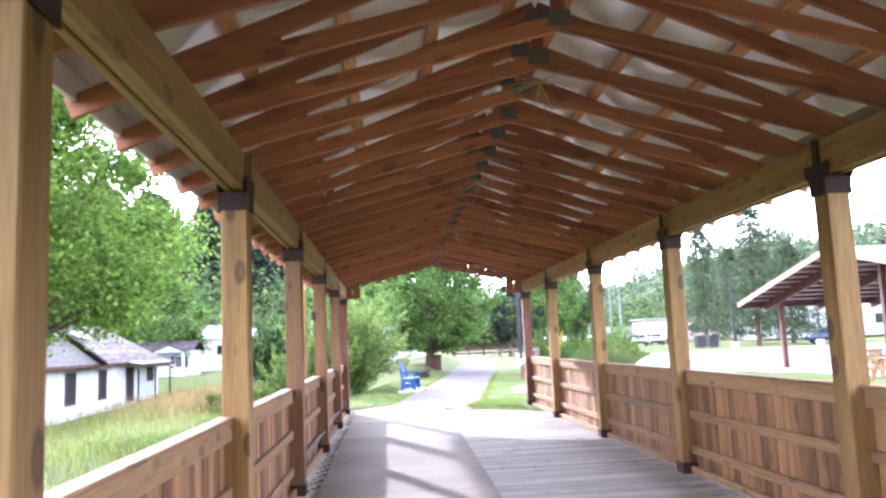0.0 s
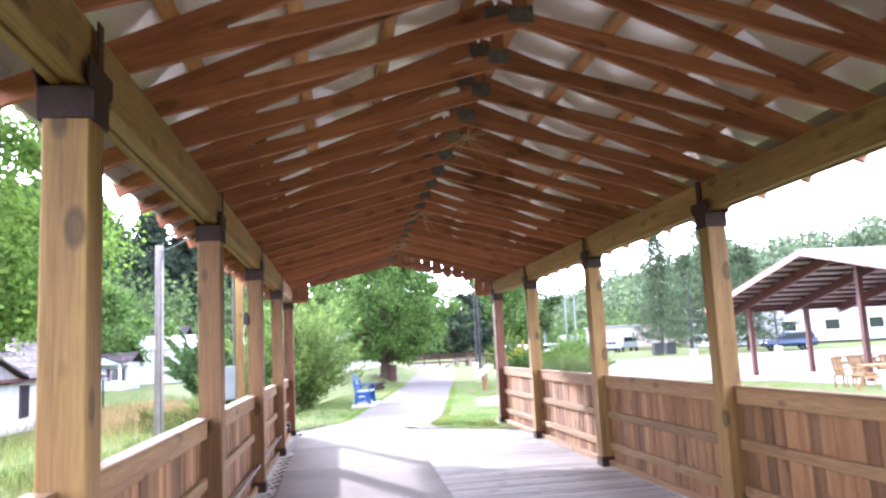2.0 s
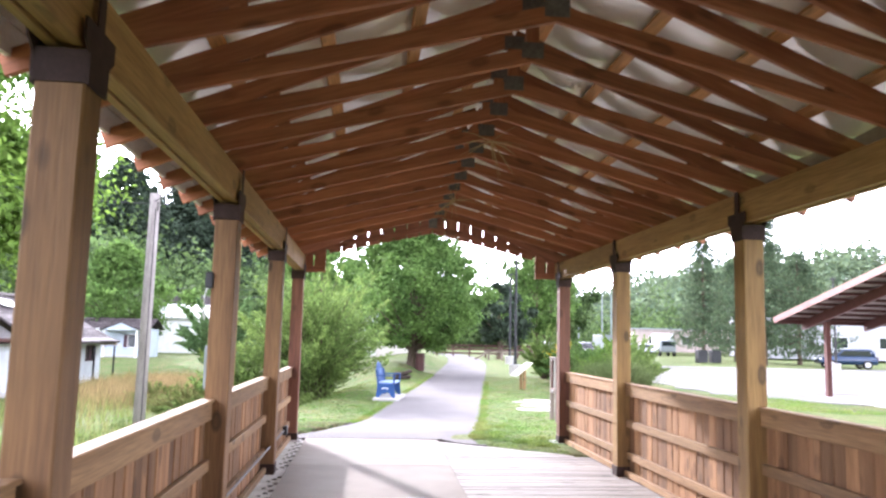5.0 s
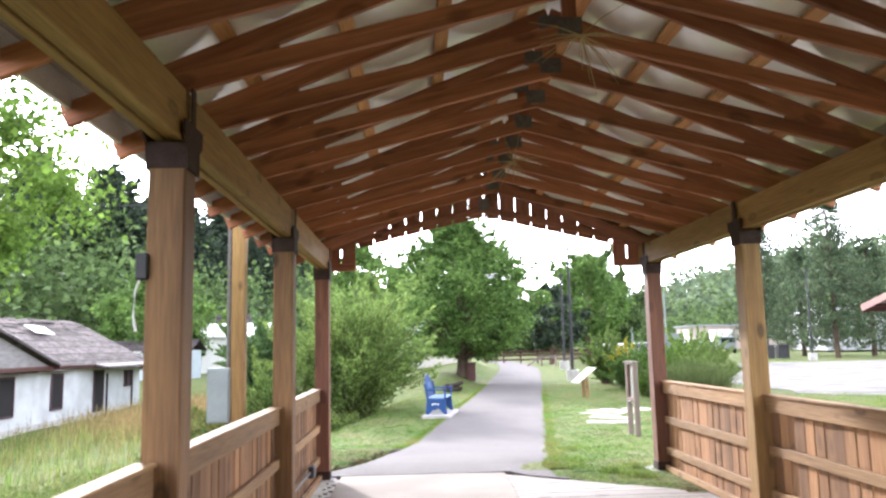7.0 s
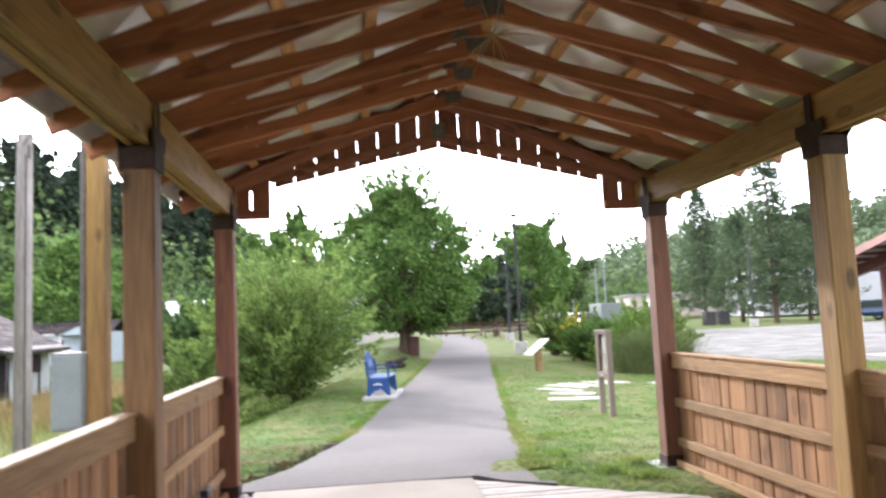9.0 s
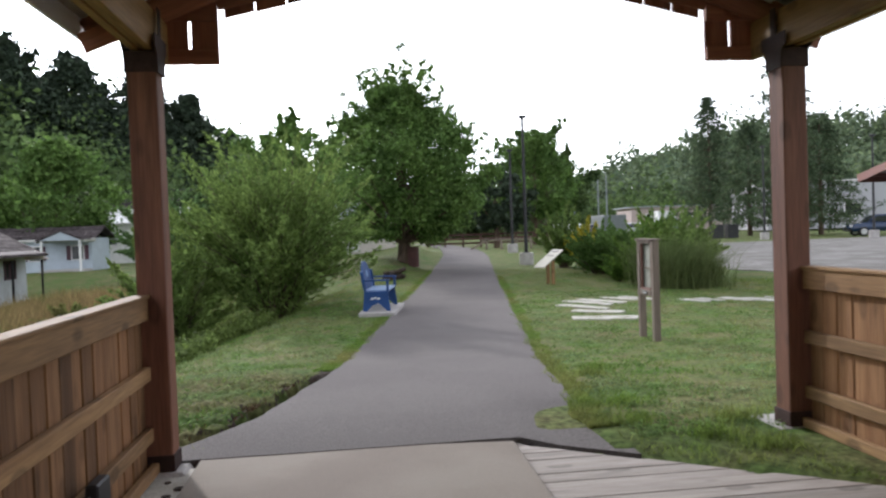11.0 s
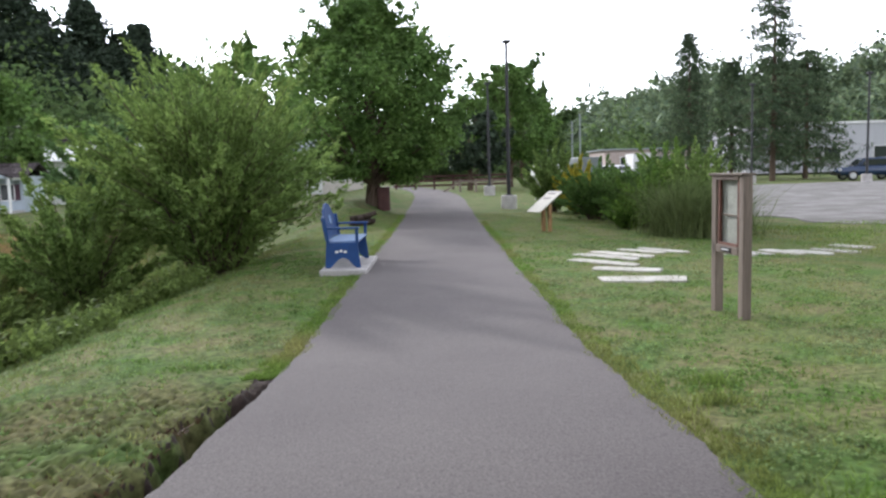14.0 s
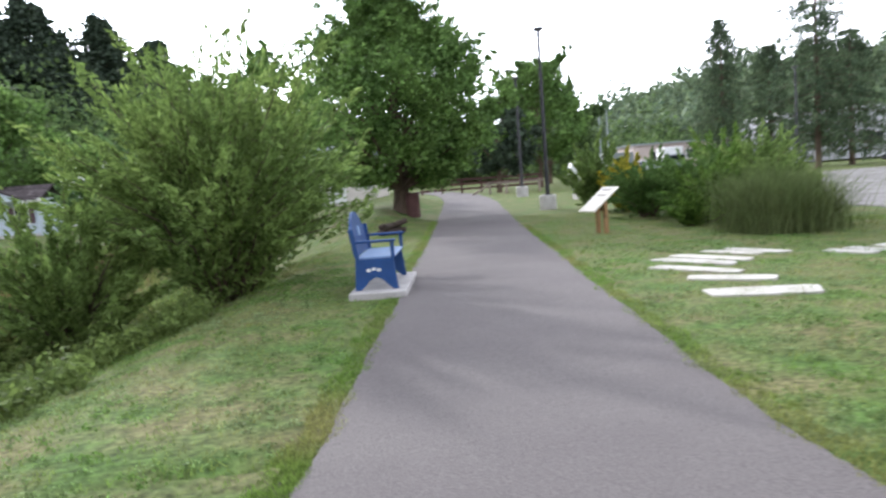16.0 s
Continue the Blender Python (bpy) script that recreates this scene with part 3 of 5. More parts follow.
# ---- trees ----
def clump_tree(at, height, spread, mat, clumps, leaf, per, label, seed, bare=0.25, trunk=0.16, name="tree", squash=0.8, group="", lean=0.0, taper=0.4, puff=1.3, low=0.12, shoots=0):
    """A broadleaf tree: tapered trunk, limbs, and a crown of leaf clumps with gaps."""
    rng = np.random.default_rng(seed)
    z0 = float(ground_z(at[0], at[1])) - 0.05
    t = thing(name, (at[0], at[1], z0), label, "tree", group)
    bm = tube([(0, 0, 0), (0.05, 0.02, height * 0.2), (0.0, 0.05, height * 0.45), (0.1, 0, height * 0.75)], [trunk * 1.35, trunk, trunk * 0.7, trunk * 0.2], 10)
    cs, ss = [], []
    for i in range(clumps):
        f = (i + rng.random()) / clumps
        h = bare + (1 - bare) * f
        prof = math.sin(math.pi * min(1, (h - bare) / (1 - bare) * (0.98 - low) + low)) ** 0.7
        prof *= 1 - taper * max(0.0, (h - bare) / (1 - bare) - 0.45)
        a = i * 2.4 + rng.normal() * 0.5
        r = spread * prof * (0.30 + 0.65 * rng.random() ** 0.6) * (1 + 0.2 * rng.normal())
        c = (math.cos(a) * r + lean * f, math.sin(a) * r, height * h * (0.97 + 0.06 * rng.random()))
        cs.append(c)
        ss.append(spread * (0.10 + 0.16 * rng.random()) * (0.55 + 0.5 * prof) * puff)
        if i % 3 == 0:
            zb = max(height * bare * 0.7, c[2] - r * 0.9)
            tube([(0, 0, zb), (c[0] * 0.5, c[1] * 0.5, (zb + c[2]) / 2 + 0.1), c], [trunk * 0.35, trunk * 0.2, trunk * 0.06], 5, bm)
    part("trunk", bm, BARK, t)
    if shoots:
        tips, ends = [], []
        for i in range(shoots):
            c = Vector(cs[int(rng.integers(len(cs) // 2, len(cs)))])
            d = Vector((c.x, c.y, 0.45 * (c.z - height * 0.45))).normalized() + Vector(rng.normal(size=3)) * 0.35
            end = c + d * spread * (0.15 + 0.15 * rng.random())
            for f in (0.3, 0.5, 0.7, 0.85, 1.0):
                tips.append(tuple(c.lerp(end, f) + Vector(rng.normal(size=3)) * 0.03 * spread))
                ends.append(spread * 0.055 * (1.3 - 0.6 * f))
        put("outer_leaves", leaf_cloud(tips, ends, 26, leaf, mat, 1.0), t)
    put("crown", leaf_cloud(cs, ss, per, leaf, mat, squash), t)
    return t


def conifer(at, height, spread, seed, label, mat=None, ragged=0.3):
    """A conifer with drooping whorls of branches."""
    rng = np.random.default_rng(seed)
    z0 = float(ground_z(at[0], at[1])) - 0.05
    t = thing("conifer", (at[0], at[1], z0), label, "tree", "conifers beside the car park")
    bm = tube([(0, 0, 0), (0.03, 0, height * 0.5), (0, 0, height)], [0.24, 0.15, 0.02], 9)
    cs, ss = [], []
    levels = int(height * 2.6)
    for i in range(levels):
        h = 0.14 + 0.86 * i / levels
        r = 1.15 * spread * (1 - h) ** 0.6 * (1 - ragged * rng.random()) + 0.12
        for k in range(7):
            a = k * 0.9 + i * 1.7 + rng.normal() * 0.25
            if h > 0.55 and rng.random() < 0.4 * ragged + 0.1:
                continue
            rr = r * (1 - 0.35 * rng.random())
            for f in (0.35, 0.65, 0.95):
                cs.append((math.cos(a) * rr * f, math.sin(a) * rr * f, height * h - 0.22 * rr * f))
                ss.append(0.16 + 0.22 * rr * 0.5)
            if k % 2 == 0:
                tube([(0, 0, height * h), (math.cos(a) * rr, math.sin(a) * rr, height * h - 0.2 * rr)], [0.03, 0.01], 4, bm)
    part("trunk", bm, BARK, t)
    put("crown", leaf_cloud(cs, ss, 20, 0.10, mat or LEAF_CONIFER, 0.55, 3.2, 0.8), t)
    return t


def shrub(at, height, radius, stems, leaf, mat, label, seed, per=90, name="shrub", flare=0.75, long=2.6):
    """Many stems that fan out from the ground, with leafy side twigs that point up and outwards."""
    rng = np.random.default_rng(seed)
    z0 = float(ground_z(at[0], at[1])) - 0.05
    t = thing(name, (at[0], at[1], z0), label, "shrub")
    bm = bmesh.new()
    start, way, reach = [], [], []
    for i in range(stems):
        a = i * 2.39996
        out = radius * math.sqrt((i + 0.5) / stems) * (0.8 + 0.35 * rng.random())
        top = height * (1 - 0.45 * (out / radius) ** 2) * (0.62 + 0.42 * rng.random())
        if i % 5 == 0:
            top, out = top * 1.14 + 0.05 * height, out * 1.12
        tip = Vector((math.cos(a) * out, math.sin(a) * out, top))
        base = Vector((math.cos(a) * out * 0.12, math.sin(a) * out * 0.12, 0))
        bend = base.lerp(tip, 0.5) + Vector((-math.cos(a) * out * 0.15 * flare, -math.sin(a) * out * 0.15 * flare, 0.10 * height))
        tube([base, bend, tip], [0.03, 0.016, 0.004], 5, bm)
        for f in np.linspace(0.16, 1.0, 12).tolist():
            p = (1 - f) ** 2 * base + 2 * f * (1 - f) * bend + f * f * tip
            along = (2 * (1 - f) * (bend - base) + 2 * f * (tip - bend)).normalized()
            d = (along + Vector(rng.normal(size=3)) * (0.50 - 0.28 * f) + Vector((math.cos(a) * 0.25, math.sin(a) * 0.25, 0.05))).normalized()
            start.append(tuple(p))
            way.append(tuple(d))
            reach.append(radius * (0.22 + 0.16 * rng.random()) * (1.15 - 0.45 * f))
    part("woody_base", bm, BARK, t)
    n = len(start) * per
    f = rng.random(n)[:, None]
    d = np.repeat(np.asarray(way), per, axis=0)
    w = np.repeat(np.asarray(reach), per)[:, None]
    p = np.repeat(np.asarray(start), per, axis=0) + d * w * f + rng.normal(size=(n, 3)) * w * 0.13 * (1.15 - f)
    p[:, 2] = np.maximum(p[:, 2], 0.03)
    u = d + rng.normal(size=(n, 3)) * 0.5
    u /= np.linalg.norm(u, axis=1)[:, None] + 1e-9
    v = np.cross(u, rng.normal(size=(n, 3)))
    v /= np.linalg.norm(v, axis=1)[:, None] + 1e-9
    k = np.cross(u, v)
    q = leaf * (0.6 + 0.8 * rng.random(n))[:, None]
    put("foliage", quads(p - u * q * long * 0.5, p + v * q * 0.5 + k * q * 0.12, p + u * q * long * 0.5, p - v * q * 0.5 + k * q * 0.12, mat), t)
    return t


clump_tree((-8.95, 16.4), 9.8, 4.5, LEAF_BRIGHT, 120, 0.072, 1150, "large broadleaf tree with bright hanging backlit foliage", 3, bare=0.34, low=0.3, taper=0.3, puff=1.1, shoots=50, trunk=0.3)
clump_tree((2.6, 46.0), 7.7, 4.2, LEAF, 200, 0.10, 330, "tall full maple tree with dense green crown", 5, bare=0.16, trunk=0.28, taper=0.7, puff=1.0, low=0.12, shoots=110)
shrub((-1.75, 32.0), 4.3, 2.5, 150, 0.043, LEAF_SHRUB, "large feathery green shrub fanning out beside the path", 11, 28, long=3.2)
shrub((-3.9, 30.6), 2.6, 1.5, 60, 0.043, LEAF_SHRUB, "lower feathery shrub on the bank", 12, 28, long=3.0)
shrub((-2.4, 38.0), 3.9, 2.2, 70, 0.06, LEAF_SHRUB, "feathery green shrub behind the larger one", 13, 40)
conifer((39.8, 91.0), 15.5, 4.6, 21, "dark narrow conifer with drooping branches")
conifer((35.8, 70.0), 17.0, 4.8, 22, "tall ragged pine with a thin top", LEAF_CONIFER, 0.55)
conifer((41.5, 74.0), 11.0, 5.2, 23, "dark spreading conifer at the lot edge")
conifer((38.2, 80.0), 11.0, 4.4, 24, "dark dense conifer behind the pine")
clump_tree((16.2, 76.0), 9.5, 4.2, LEAF, 44, 0.2, 330, "rounded green tree by the lamp posts", 31, shoots=30)
clump_tree((21.0, 90.0), 9.5, 5.0, LEAF_WOOD, 40, 0.24, 300, "broad dark green tree", 32, shoots=30)
clump_tree((11.5, 70.0), 6.5, 2.8, LEAF_DARK, 30, 0.25, 180, "small dark tree behind the lamp post", 36)
clump_tree((-19.5, 66.0), 8.6, 4.8, LEAF, 60, 0.2, 320, "rounded bright green tree behind the houses", 33, bare=0.08)
clump_tree((-4.0, 70.0), 10.0, 4.6, LEAF, 44, 0.19, 330, "green broadleaf tree behind the shrubs", 34, shoots=40)
for k, (x, y, h, r) in enumerate(((-31, 131, 19, 5.6), (-24, 133, 18, 4.6), (-38, 124, 18, 6.0), (-45, 120, 17, 6.0), (-19, 140, 14, 5.0), (-52, 112, 16, 6.0), (-27, 127, 13, 5.5), (-34, 122, 14, 6.0), (-41, 117, 13, 6.0), (-21, 128, 11, 5.0), (-15, 138, 11, 5.0))):
    clump_tree((x, y), h, r, LEAF_DARK, 60, 0.38, 280, "tall dark tree on the hill crest", 140 + k, bare=0.08, trunk=0.35, group="hill crest trees", puff=2.3, taper=0.7, shoots=26)
clump_tree((-4.6, 56.0), 5.6, 2.8, LEAF, 30, 0.2, 200, "low green tree beside the maple", 37, bare=0.1)
shrub((-8.0, 50.0), 4.6, 2.6, 50, 0.10, LEAF_WILLOW, "pale green weeping willow with trailing foliage", 35, 40, name="willow")


def woods(name, spots, size, per, leaf, mat, label):
    """Far forest: many ragged crowns as one growth."""
    spots = np.asarray(spots)
    z = ground_z(spots[:, 0], spots[:, 1])
    r = size * (0.7 + 0.6 * RNG.random(len(spots)))
    cs, ss = [], []
    for k in range(4):
        o = RNG.normal(size=(len(spots), 3)) * r[:, None] * np.array([0.45, 0.45, 0.5])
        cs.append(np.stack([spots[:, 0], spots[:, 1], z + r * 1.1], axis=1) + o)
        ss.append(r * (0.5 + 0.3 * RNG.random(len(spots))))
    ob = new(name, leaf_cloud(np.concatenate(cs), np.concatenate(ss), per, leaf, mat, 1.1))
    return tagged(ob, label, "woods", kind="stuff")


def scatter(n, x0, x1, y0, y1, keep):
    p = np.stack([RNG.uniform(x0, x1, n), RNG.uniform(y0, y1, n)], axis=1)
    return p[keep(p[:, 0], p[:, 1])]


hill = lambda x, y: -0.79 * (x + 60) + 0.614 * (y - 40)
woods("hill_woods", scatter(1600, -130, 30, 40, 210, lambda x, y: (hill(x, y) > -2) & (hill(x, y) < 58)), 4.6, 58, 0.5, LEAF_WOOD, "dense green forest on the near hillside")
bear = lambda x, y: np.degrees(np.arctan2(x, y))
woods("far_hill_woods", scatter(4800, 20, 600, 120, 620, lambda x, y: (bear(x, y) > 6) & (bear(x, y) < 66) & (np.hypot(x, y) > 200) & (np.hypot(x, y) < 400)), 6.0, 24, 1.25, LEAF_HAZED, "forest on the far hill, haze put into its leaf colour")
woods("tree_line", scatter(380, -30, 190, 128, 190, lambda x, y: y > 128 + 0.12 * np.abs(x)), 3.6, 46, 0.6, LEAF_WOOD, "belt of trees beyond the car park")
# ---- things along the path ----
def gz(x, y):
    return float(ground_z(x, y))


def bench(at, turn):
    """A painted settle: shaped end panels with an arched foot, a tall stepped back, seat and armrests. It faces its own +x."""
    b = thing("bench", (at[0], at[1], at[2]), "blue painted wooden bench with pale seat and arched ends", "bench", turn=turn)
    length, depth = 1.45, 0.52
    side = [(-0.30, 0), (-0.22, 0)] + [(-0.20 + 0.40 * k / 8, 0.17 * math.sin(math.pi * k / 8)) for k in range(1, 8)] + [(0.22, 0), (0.29, 0), (0.24, 0.42), (-0.27, 0.42)]
    for s in (-1, 1):
        bm = prism(side, 0.04)
        end = part("end_panel", bm, BLUE, b, m=pose(0, s * (length / 2 - 0.03), 0))
        for k in range(3):
            box("painted_flower", (-0.10 + 0.07 * k, s * 0.023, 0.27 + 0.015 * (k % 2)), (0.05, 0.006, 0.04), WHITE, end, bevel=0.002, label="pale painted flower mark")
        box("armrest", (0.02, s * (length / 2 - 0.03), 0.66), (0.54, 0.09, 0.035), BLUE, b, bevel=0.01)
        box("arm_post", (0.24, s * (length / 2 - 0.03), 0.53), (0.05, 0.05, 0.24), BLUE, b, bevel=0.006)
        box("back_post", (-0.27, s * (length / 2 - 0.03), 0.62), (0.05, 0.05, 0.44), BLUE, b, (0, -8, 0), bevel=0.006)
    box("seat", (0.0, 0, 0.435), (depth, length - 0.1, 0.035), PALEBLUE, b, bevel=0.008, label="pale blue seat")
    half = length / 2 - 0.05
    back = [(-half, 0.46), (half, 0.46), (half, 0.84), (half * 0.72, 0.88), (half * 0.55, 0.98), (half * 0.25, 1.05), (0, 1.07), (-half * 0.25, 1.05), (-half * 0.55, 0.98), (-half * 0.72, 0.88), (-half, 0.84)]
    bm = prism(back, 0.035, "x")
    part("backrest", bm, BLUE, b, m=pose(-0.2, 0, 0) @ pose(0, 0, 0, 0, -9, 0))
    box("painted_motif", (-0.30, 0.0, 0.78), (0.012, 0.22, 0.14), PALEBLUE, b, (0, -9, 0), bevel=0.003, label="pale painted motif")
    return b


pad = tagged(box("concrete_pad", (0.91, 29.35, gz(0.98, 29.35) + 0.03), (0.78, 2.0, 0.14), CONCRETE, rot=(0, 0, -9.5), bevel=0.015), "pale concrete pad under the bench", "pad")
bench((0.88, 29.3, gz(0.98, 29.35) + 0.10), -9.5)


def notice_frame(at, turn):
    """Two weathered posts that carry a small glazed notice case."""
    f = thing("notice_board", (at[0], at[1], at[2]), "weathered grey-brown notice board on two timber posts", "notice board", turn=turn)
    for s in (-1, 1):
        box("post", (s * 0.29, 0, 0.73), (0.10, 0.10, 1.56), wood("grey", "z"), f, bevel=0.008)
    box("top_rail", (0, -0.02, 1.50), (0.46, 0.07, 0.07), wood("grey", "x"), f)
    box("bottom_rail", (0, -0.02, 0.72), (0.46, 0.07, 0.09), wood("grey", "x"), f)
    box("cap", (0, 0, 1.525), (0.70, 0.16, 0.025), wood("grey", "x"), f, bevel=0.006)
    box("backing", (0, 0.02, 1.11), (0.45, 0.02, 0.72), material("pale_board", (0.30, 0.31, 0.27), 0.6, 0.25, 5, bump=0.05), f, bevel=0.002, label="faded pale green backing board")
    for s in (-1, 1):
        box("case_stile", (s * 0.20, -0.02, 1.11), (0.035, 0.03, 0.72), material("rust_strip", (0.16, 0.07, 0.05), 0.7, 0.3, 8, bump=0.1), f, bevel=0.002)
    box("case_bar", (0, -0.015, 1.09), (0.38, 0.012, 0.015), wood("grey", "x"), f, bevel=0)
    box("case_sill", (0, -0.03, 0.775), (0.40, 0.03, 0.03), material("rust_strip", (0.16, 0.07, 0.05)), f, bevel=0.002)
    box("name_plate", (0, -0.06, 0.72), (0.2, 0.012, 0.05), POLE, f, bevel=0.002, label="small dark plate")
    box("plate_text", (0, -0.068, 0.72), (0.15, 0.004, 0.012), WHITE, f, bevel=0)
    return f


notice_frame((4.75, 23.56, gz(4.75, 23.56)), -92)


def lectern_sign(at, turn):
    l = thing("lectern_sign", at, "pale tilted information panel on two short timber legs", "sign", turn=turn)
    for s in (-1, 1):
        box("leg", (0, s * 0.15, 0.36), (0.09, 0.09, 0.78), wood("rail", "z"), l, bevel=0.006)
    box("panel", (-0.06, 0, 0.80), (0.90, 0.62, 0.035), material("sign_panel", (0.72, 0.68, 0.58), 0.4, 0.12, 4, bump=0.03), l, (0, -36, 0), bevel=0.006)
    for k in range(4):
        box("text_bar", (-0.06 - 0.28 * 0.8 + 0.16 * k, 0.02, 0.822 - 0.0 + 0.118 * (k - 1.42)), (0.05, 0.36, 0.004), material("sign_ink", (0.30, 0.26, 0.22), 0.6), l, (0, -36, 0), bevel=0)
    return l


lectern_sign((6.45, 35.5, gz(6.45, 35.5)), 16)

# stepping slabs in the lawn
SLABS = [(5.0, 26.30, 1.25, 0.55, -18), (5.2, 27.4, 1.1, 0.40, -33), (5.2, 28.4, 1.4, 0.36, -57), (5.6, 29.2, 1.4, 0.36, -60), (6.05, 29.5, 1.4, 0.34, -61), (6.62, 29.95, 1.05, 0.32, -60), (7.07, 30.0, 1.2, 0.32, -66),
         (8.03, 29.0, 0.8, 0.34, -65), (8.5, 29.13, 0.85, 0.34, -74), (9.3, 29.4, 1.0, 0.36, -76), (9.95, 29.45, 0.95, 0.36, -75), (10.7, 29.7, 0.95, 0.38, -70), (11.45, 30.2, 0.9, 0.4, -70)]
for i, (x, y, w, d, turn) in enumerate(SLABS):
    bm = bmesh.new()
    n = 10
    prism([(w / 2 * math.copysign(abs(math.cos(a)) ** 0.35, math.cos(a)) * (1 + 0.06 * math.sin(3 * a + i)), d / 2 * math.copysign(abs(math.sin(a)) ** 0.35, math.sin(a)) * (1 + 0.06 * math.cos(2 * a + i))) for a in (2 * math.pi * (k + 0.5) / n for k in range(n))], 0.07, "z", bm)
    bmesh.ops.bevel(bm, geom=list(bm.edges), offset=0.008, segments=1, affect="EDGES")
    tagged(part("stepping_slab", bm, SLAB, m=pose(x, y, gz(x, y) - 0.008, 0, 0, turn)), "flat pale stone stepping slab set in grass", "slab", "stepping slabs")


def lamp_post(at, height, label):
    """A square black mast on a round concrete base with a flat head."""
    p = thing("lamp_post", at, label, "lamp post", "path lamp posts")
    bm = tube([(0, 0, -0.1), (0, 0, 0.52), (0, 0, 0.56)], [0.33, 0.33, 0.30], 24)
    part("concrete_base", bm, CONCRETE, p, "round concrete base")
    box("base_plate", (0, 0, 0.58), (0.3, 0.3, 0.04), POLE, p)
    bm = tube([(0, 0, 0.58), (0, 0, height)], [0.085, 0.06], 10)
    part("mast", bm, POLE, p)
    box("lamp_head", (0, 0.0, height + 0.06), (0.34, 0.30, 0.12), POLE, p, bevel=0.03)
    return p


lamp_post((8.4, 46.9, gz(8.4, 46.9)), 6.85, "tall black lamp post on a round concrete base")
lamp_post((10.4, 59.0, gz(10.4, 59.0)), 6.4, "farther black lamp post on a concrete base")
lamp_post((36.0, 60.0, gz(36, 60)), 7.0, "dark lamp post beside the parked car")
lamp_post((31.5, 66.0, gz(31.5, 66)), 7.0, "dark lamp post among the pines")


def street_light(at, height):
    p = thing("street_lamp", at, "slim grey street lamp with a curved arm", "street lamp", "street lamps")
    part("mast", tube([(0, 0, 0), (0, 0, height)], [0.14, 0.09], 8), GREYBOX, p)
    part("arm", tube([(0, 0, height - 0.1), (-0.6, 0, height + 0.25), (-1.4, 0, height + 0.3)], [0.06, 0.05, 0.04], 6), GREYBOX, p)
    box("lamp_head", (-1.65, 0, height + 0.27), (0.6, 0.22, 0.14), GREYBOX, p, bevel=0.04)


for x, y, h in ((29.5, 108, 9.0), (33.5, 110, 8.7), (37.5, 118, 9.0)):
    street_light((x, y, gz(x, y)), h)


def rusty_barrel(at):
    b = thing("barrel", at, "rusty red-brown burn barrel beside the tree", "barrel")
    bm = tube([(0, 0, 0), (0, 0, 0.28), (0, 0, 0.30), (0, 0, 0.32), (0, 0, 0.6), (0, 0, 0.62), (0, 0, 0.64), (0, 0, 0.9)], [0.25, 0.25, 0.262, 0.25, 0.25, 0.262, 0.25, 0.25], 20)
    part("drum", bm, BRICKRED, b)
    bm = tube([(0, 0, 0.88), (0, 0, 0.91)], [0.262, 0.262], 20)
    part("rim", bm, BRICKRED, b)


rusty_barrel((2.98, 45.6, gz(2.98, 45.6)))
logs = thing("log_pile", (1.75, 40.0, gz(1.75, 40.0)), "small dark pile of charred logs on the grass", "logs")
for k, (x, y, z, a, l) in enumerate(((0, 0, 0.09, 20, 0.8), (0.12, 0.2, 0.09, -30, 0.7), (-0.2, 0.15, 0.10, 75, 0.6), (0.05, 0.1, 0.24, 50, 0.75), (-0.05, 0.12, 0.26, -10, 0.6), (0.3, 0.1, 0.33, 10, 0.35))):
    d = Vector((math.cos(radians(a)), math.sin(radians(a)), 0.15 * (k % 3))) * l / 2
    part("log", tube([Vector((x, y, z)) - d, Vector((x, y, z)) + d], [0.09, 0.075], 8), MUD, logs)

# ---- beside the bridge ----
meter = thing("meter_post", (-1.84, 16.6, gz(-1.72, 16.6)), "square pine service post with grey meter box and conduit", "service post")
g0 = gz(-1.72, 16.6)
box("post", (0, 0, 2.3), (0.15, 0.15, 4.7), wood("pine", "z"), meter, bevel=0.006)
part("conduit", tube([(-0.11, -0.03, 0.3), (-0.11, -0.03, 4.9)], [0.025, 0.025], 8), PLATE, meter, "grey metal conduit")
cab = box("meter_box", (-0.2, -0.02, 1.15 - g0), (0.26, 0.2, 0.62), GREYBOX, meter, bevel=0.015, label="grey enamelled meter box")
box("meter_lid", (0, -0.105, 0), (0.22, 0.012, 0.56), GREYBOX, cab, bevel=0.004)
part("weather_head", tube([(-0.11, -0.03, 4.9), (-0.11, -0.05, 5.0), (-0.11, -0.12, 5.0)], [0.04, 0.045, 0.03], 8), PLATE, meter)
upole = thing("utility_pole", (-4.42, 21.4, gz(-4.42, 21.4) - 0.1), "weathered grey round utility pole", "utility pole")
part("shaft", tube([(0, 0, 0), (0.01, 0, 2.5), (0.02, 0, 4.62 - gz(-4.42, 21.4))], [0.125, 0.115, 0.105], 12), material("grey_pole", (0.36, 0.325, 0.31), 0.9, 0.35, 5, (1, 1, 0.1), 0.5, (0.22, 0.19, 0.18)), upole, smooth=True)
box("staple", (0.1, -0.05, 4.35 - gz(-4.42, 21.4)), (0.05, 0.05, 0.2), PLATE, upole)
part("ground_wire", tube([(0.07, -0.105, 0.1), (0.075, -0.095, 4.3 - gz(-4.42, 21.4))], [0.009, 0.009], 5), POLE, upole)


def cable(a, b, sag, r=0.012):
    pts = [Vector(a).lerp(Vector(b), k / 14) - Vector((0, 0, sag * 4 * (k / 14) * (1 - k / 14))) for k in range(15)]
    return tagged(part("cable", tube(pts, [r] * 15, 5), POLE, smooth=True), "thin sagging overhead service cable", "cable", "overhead cables")


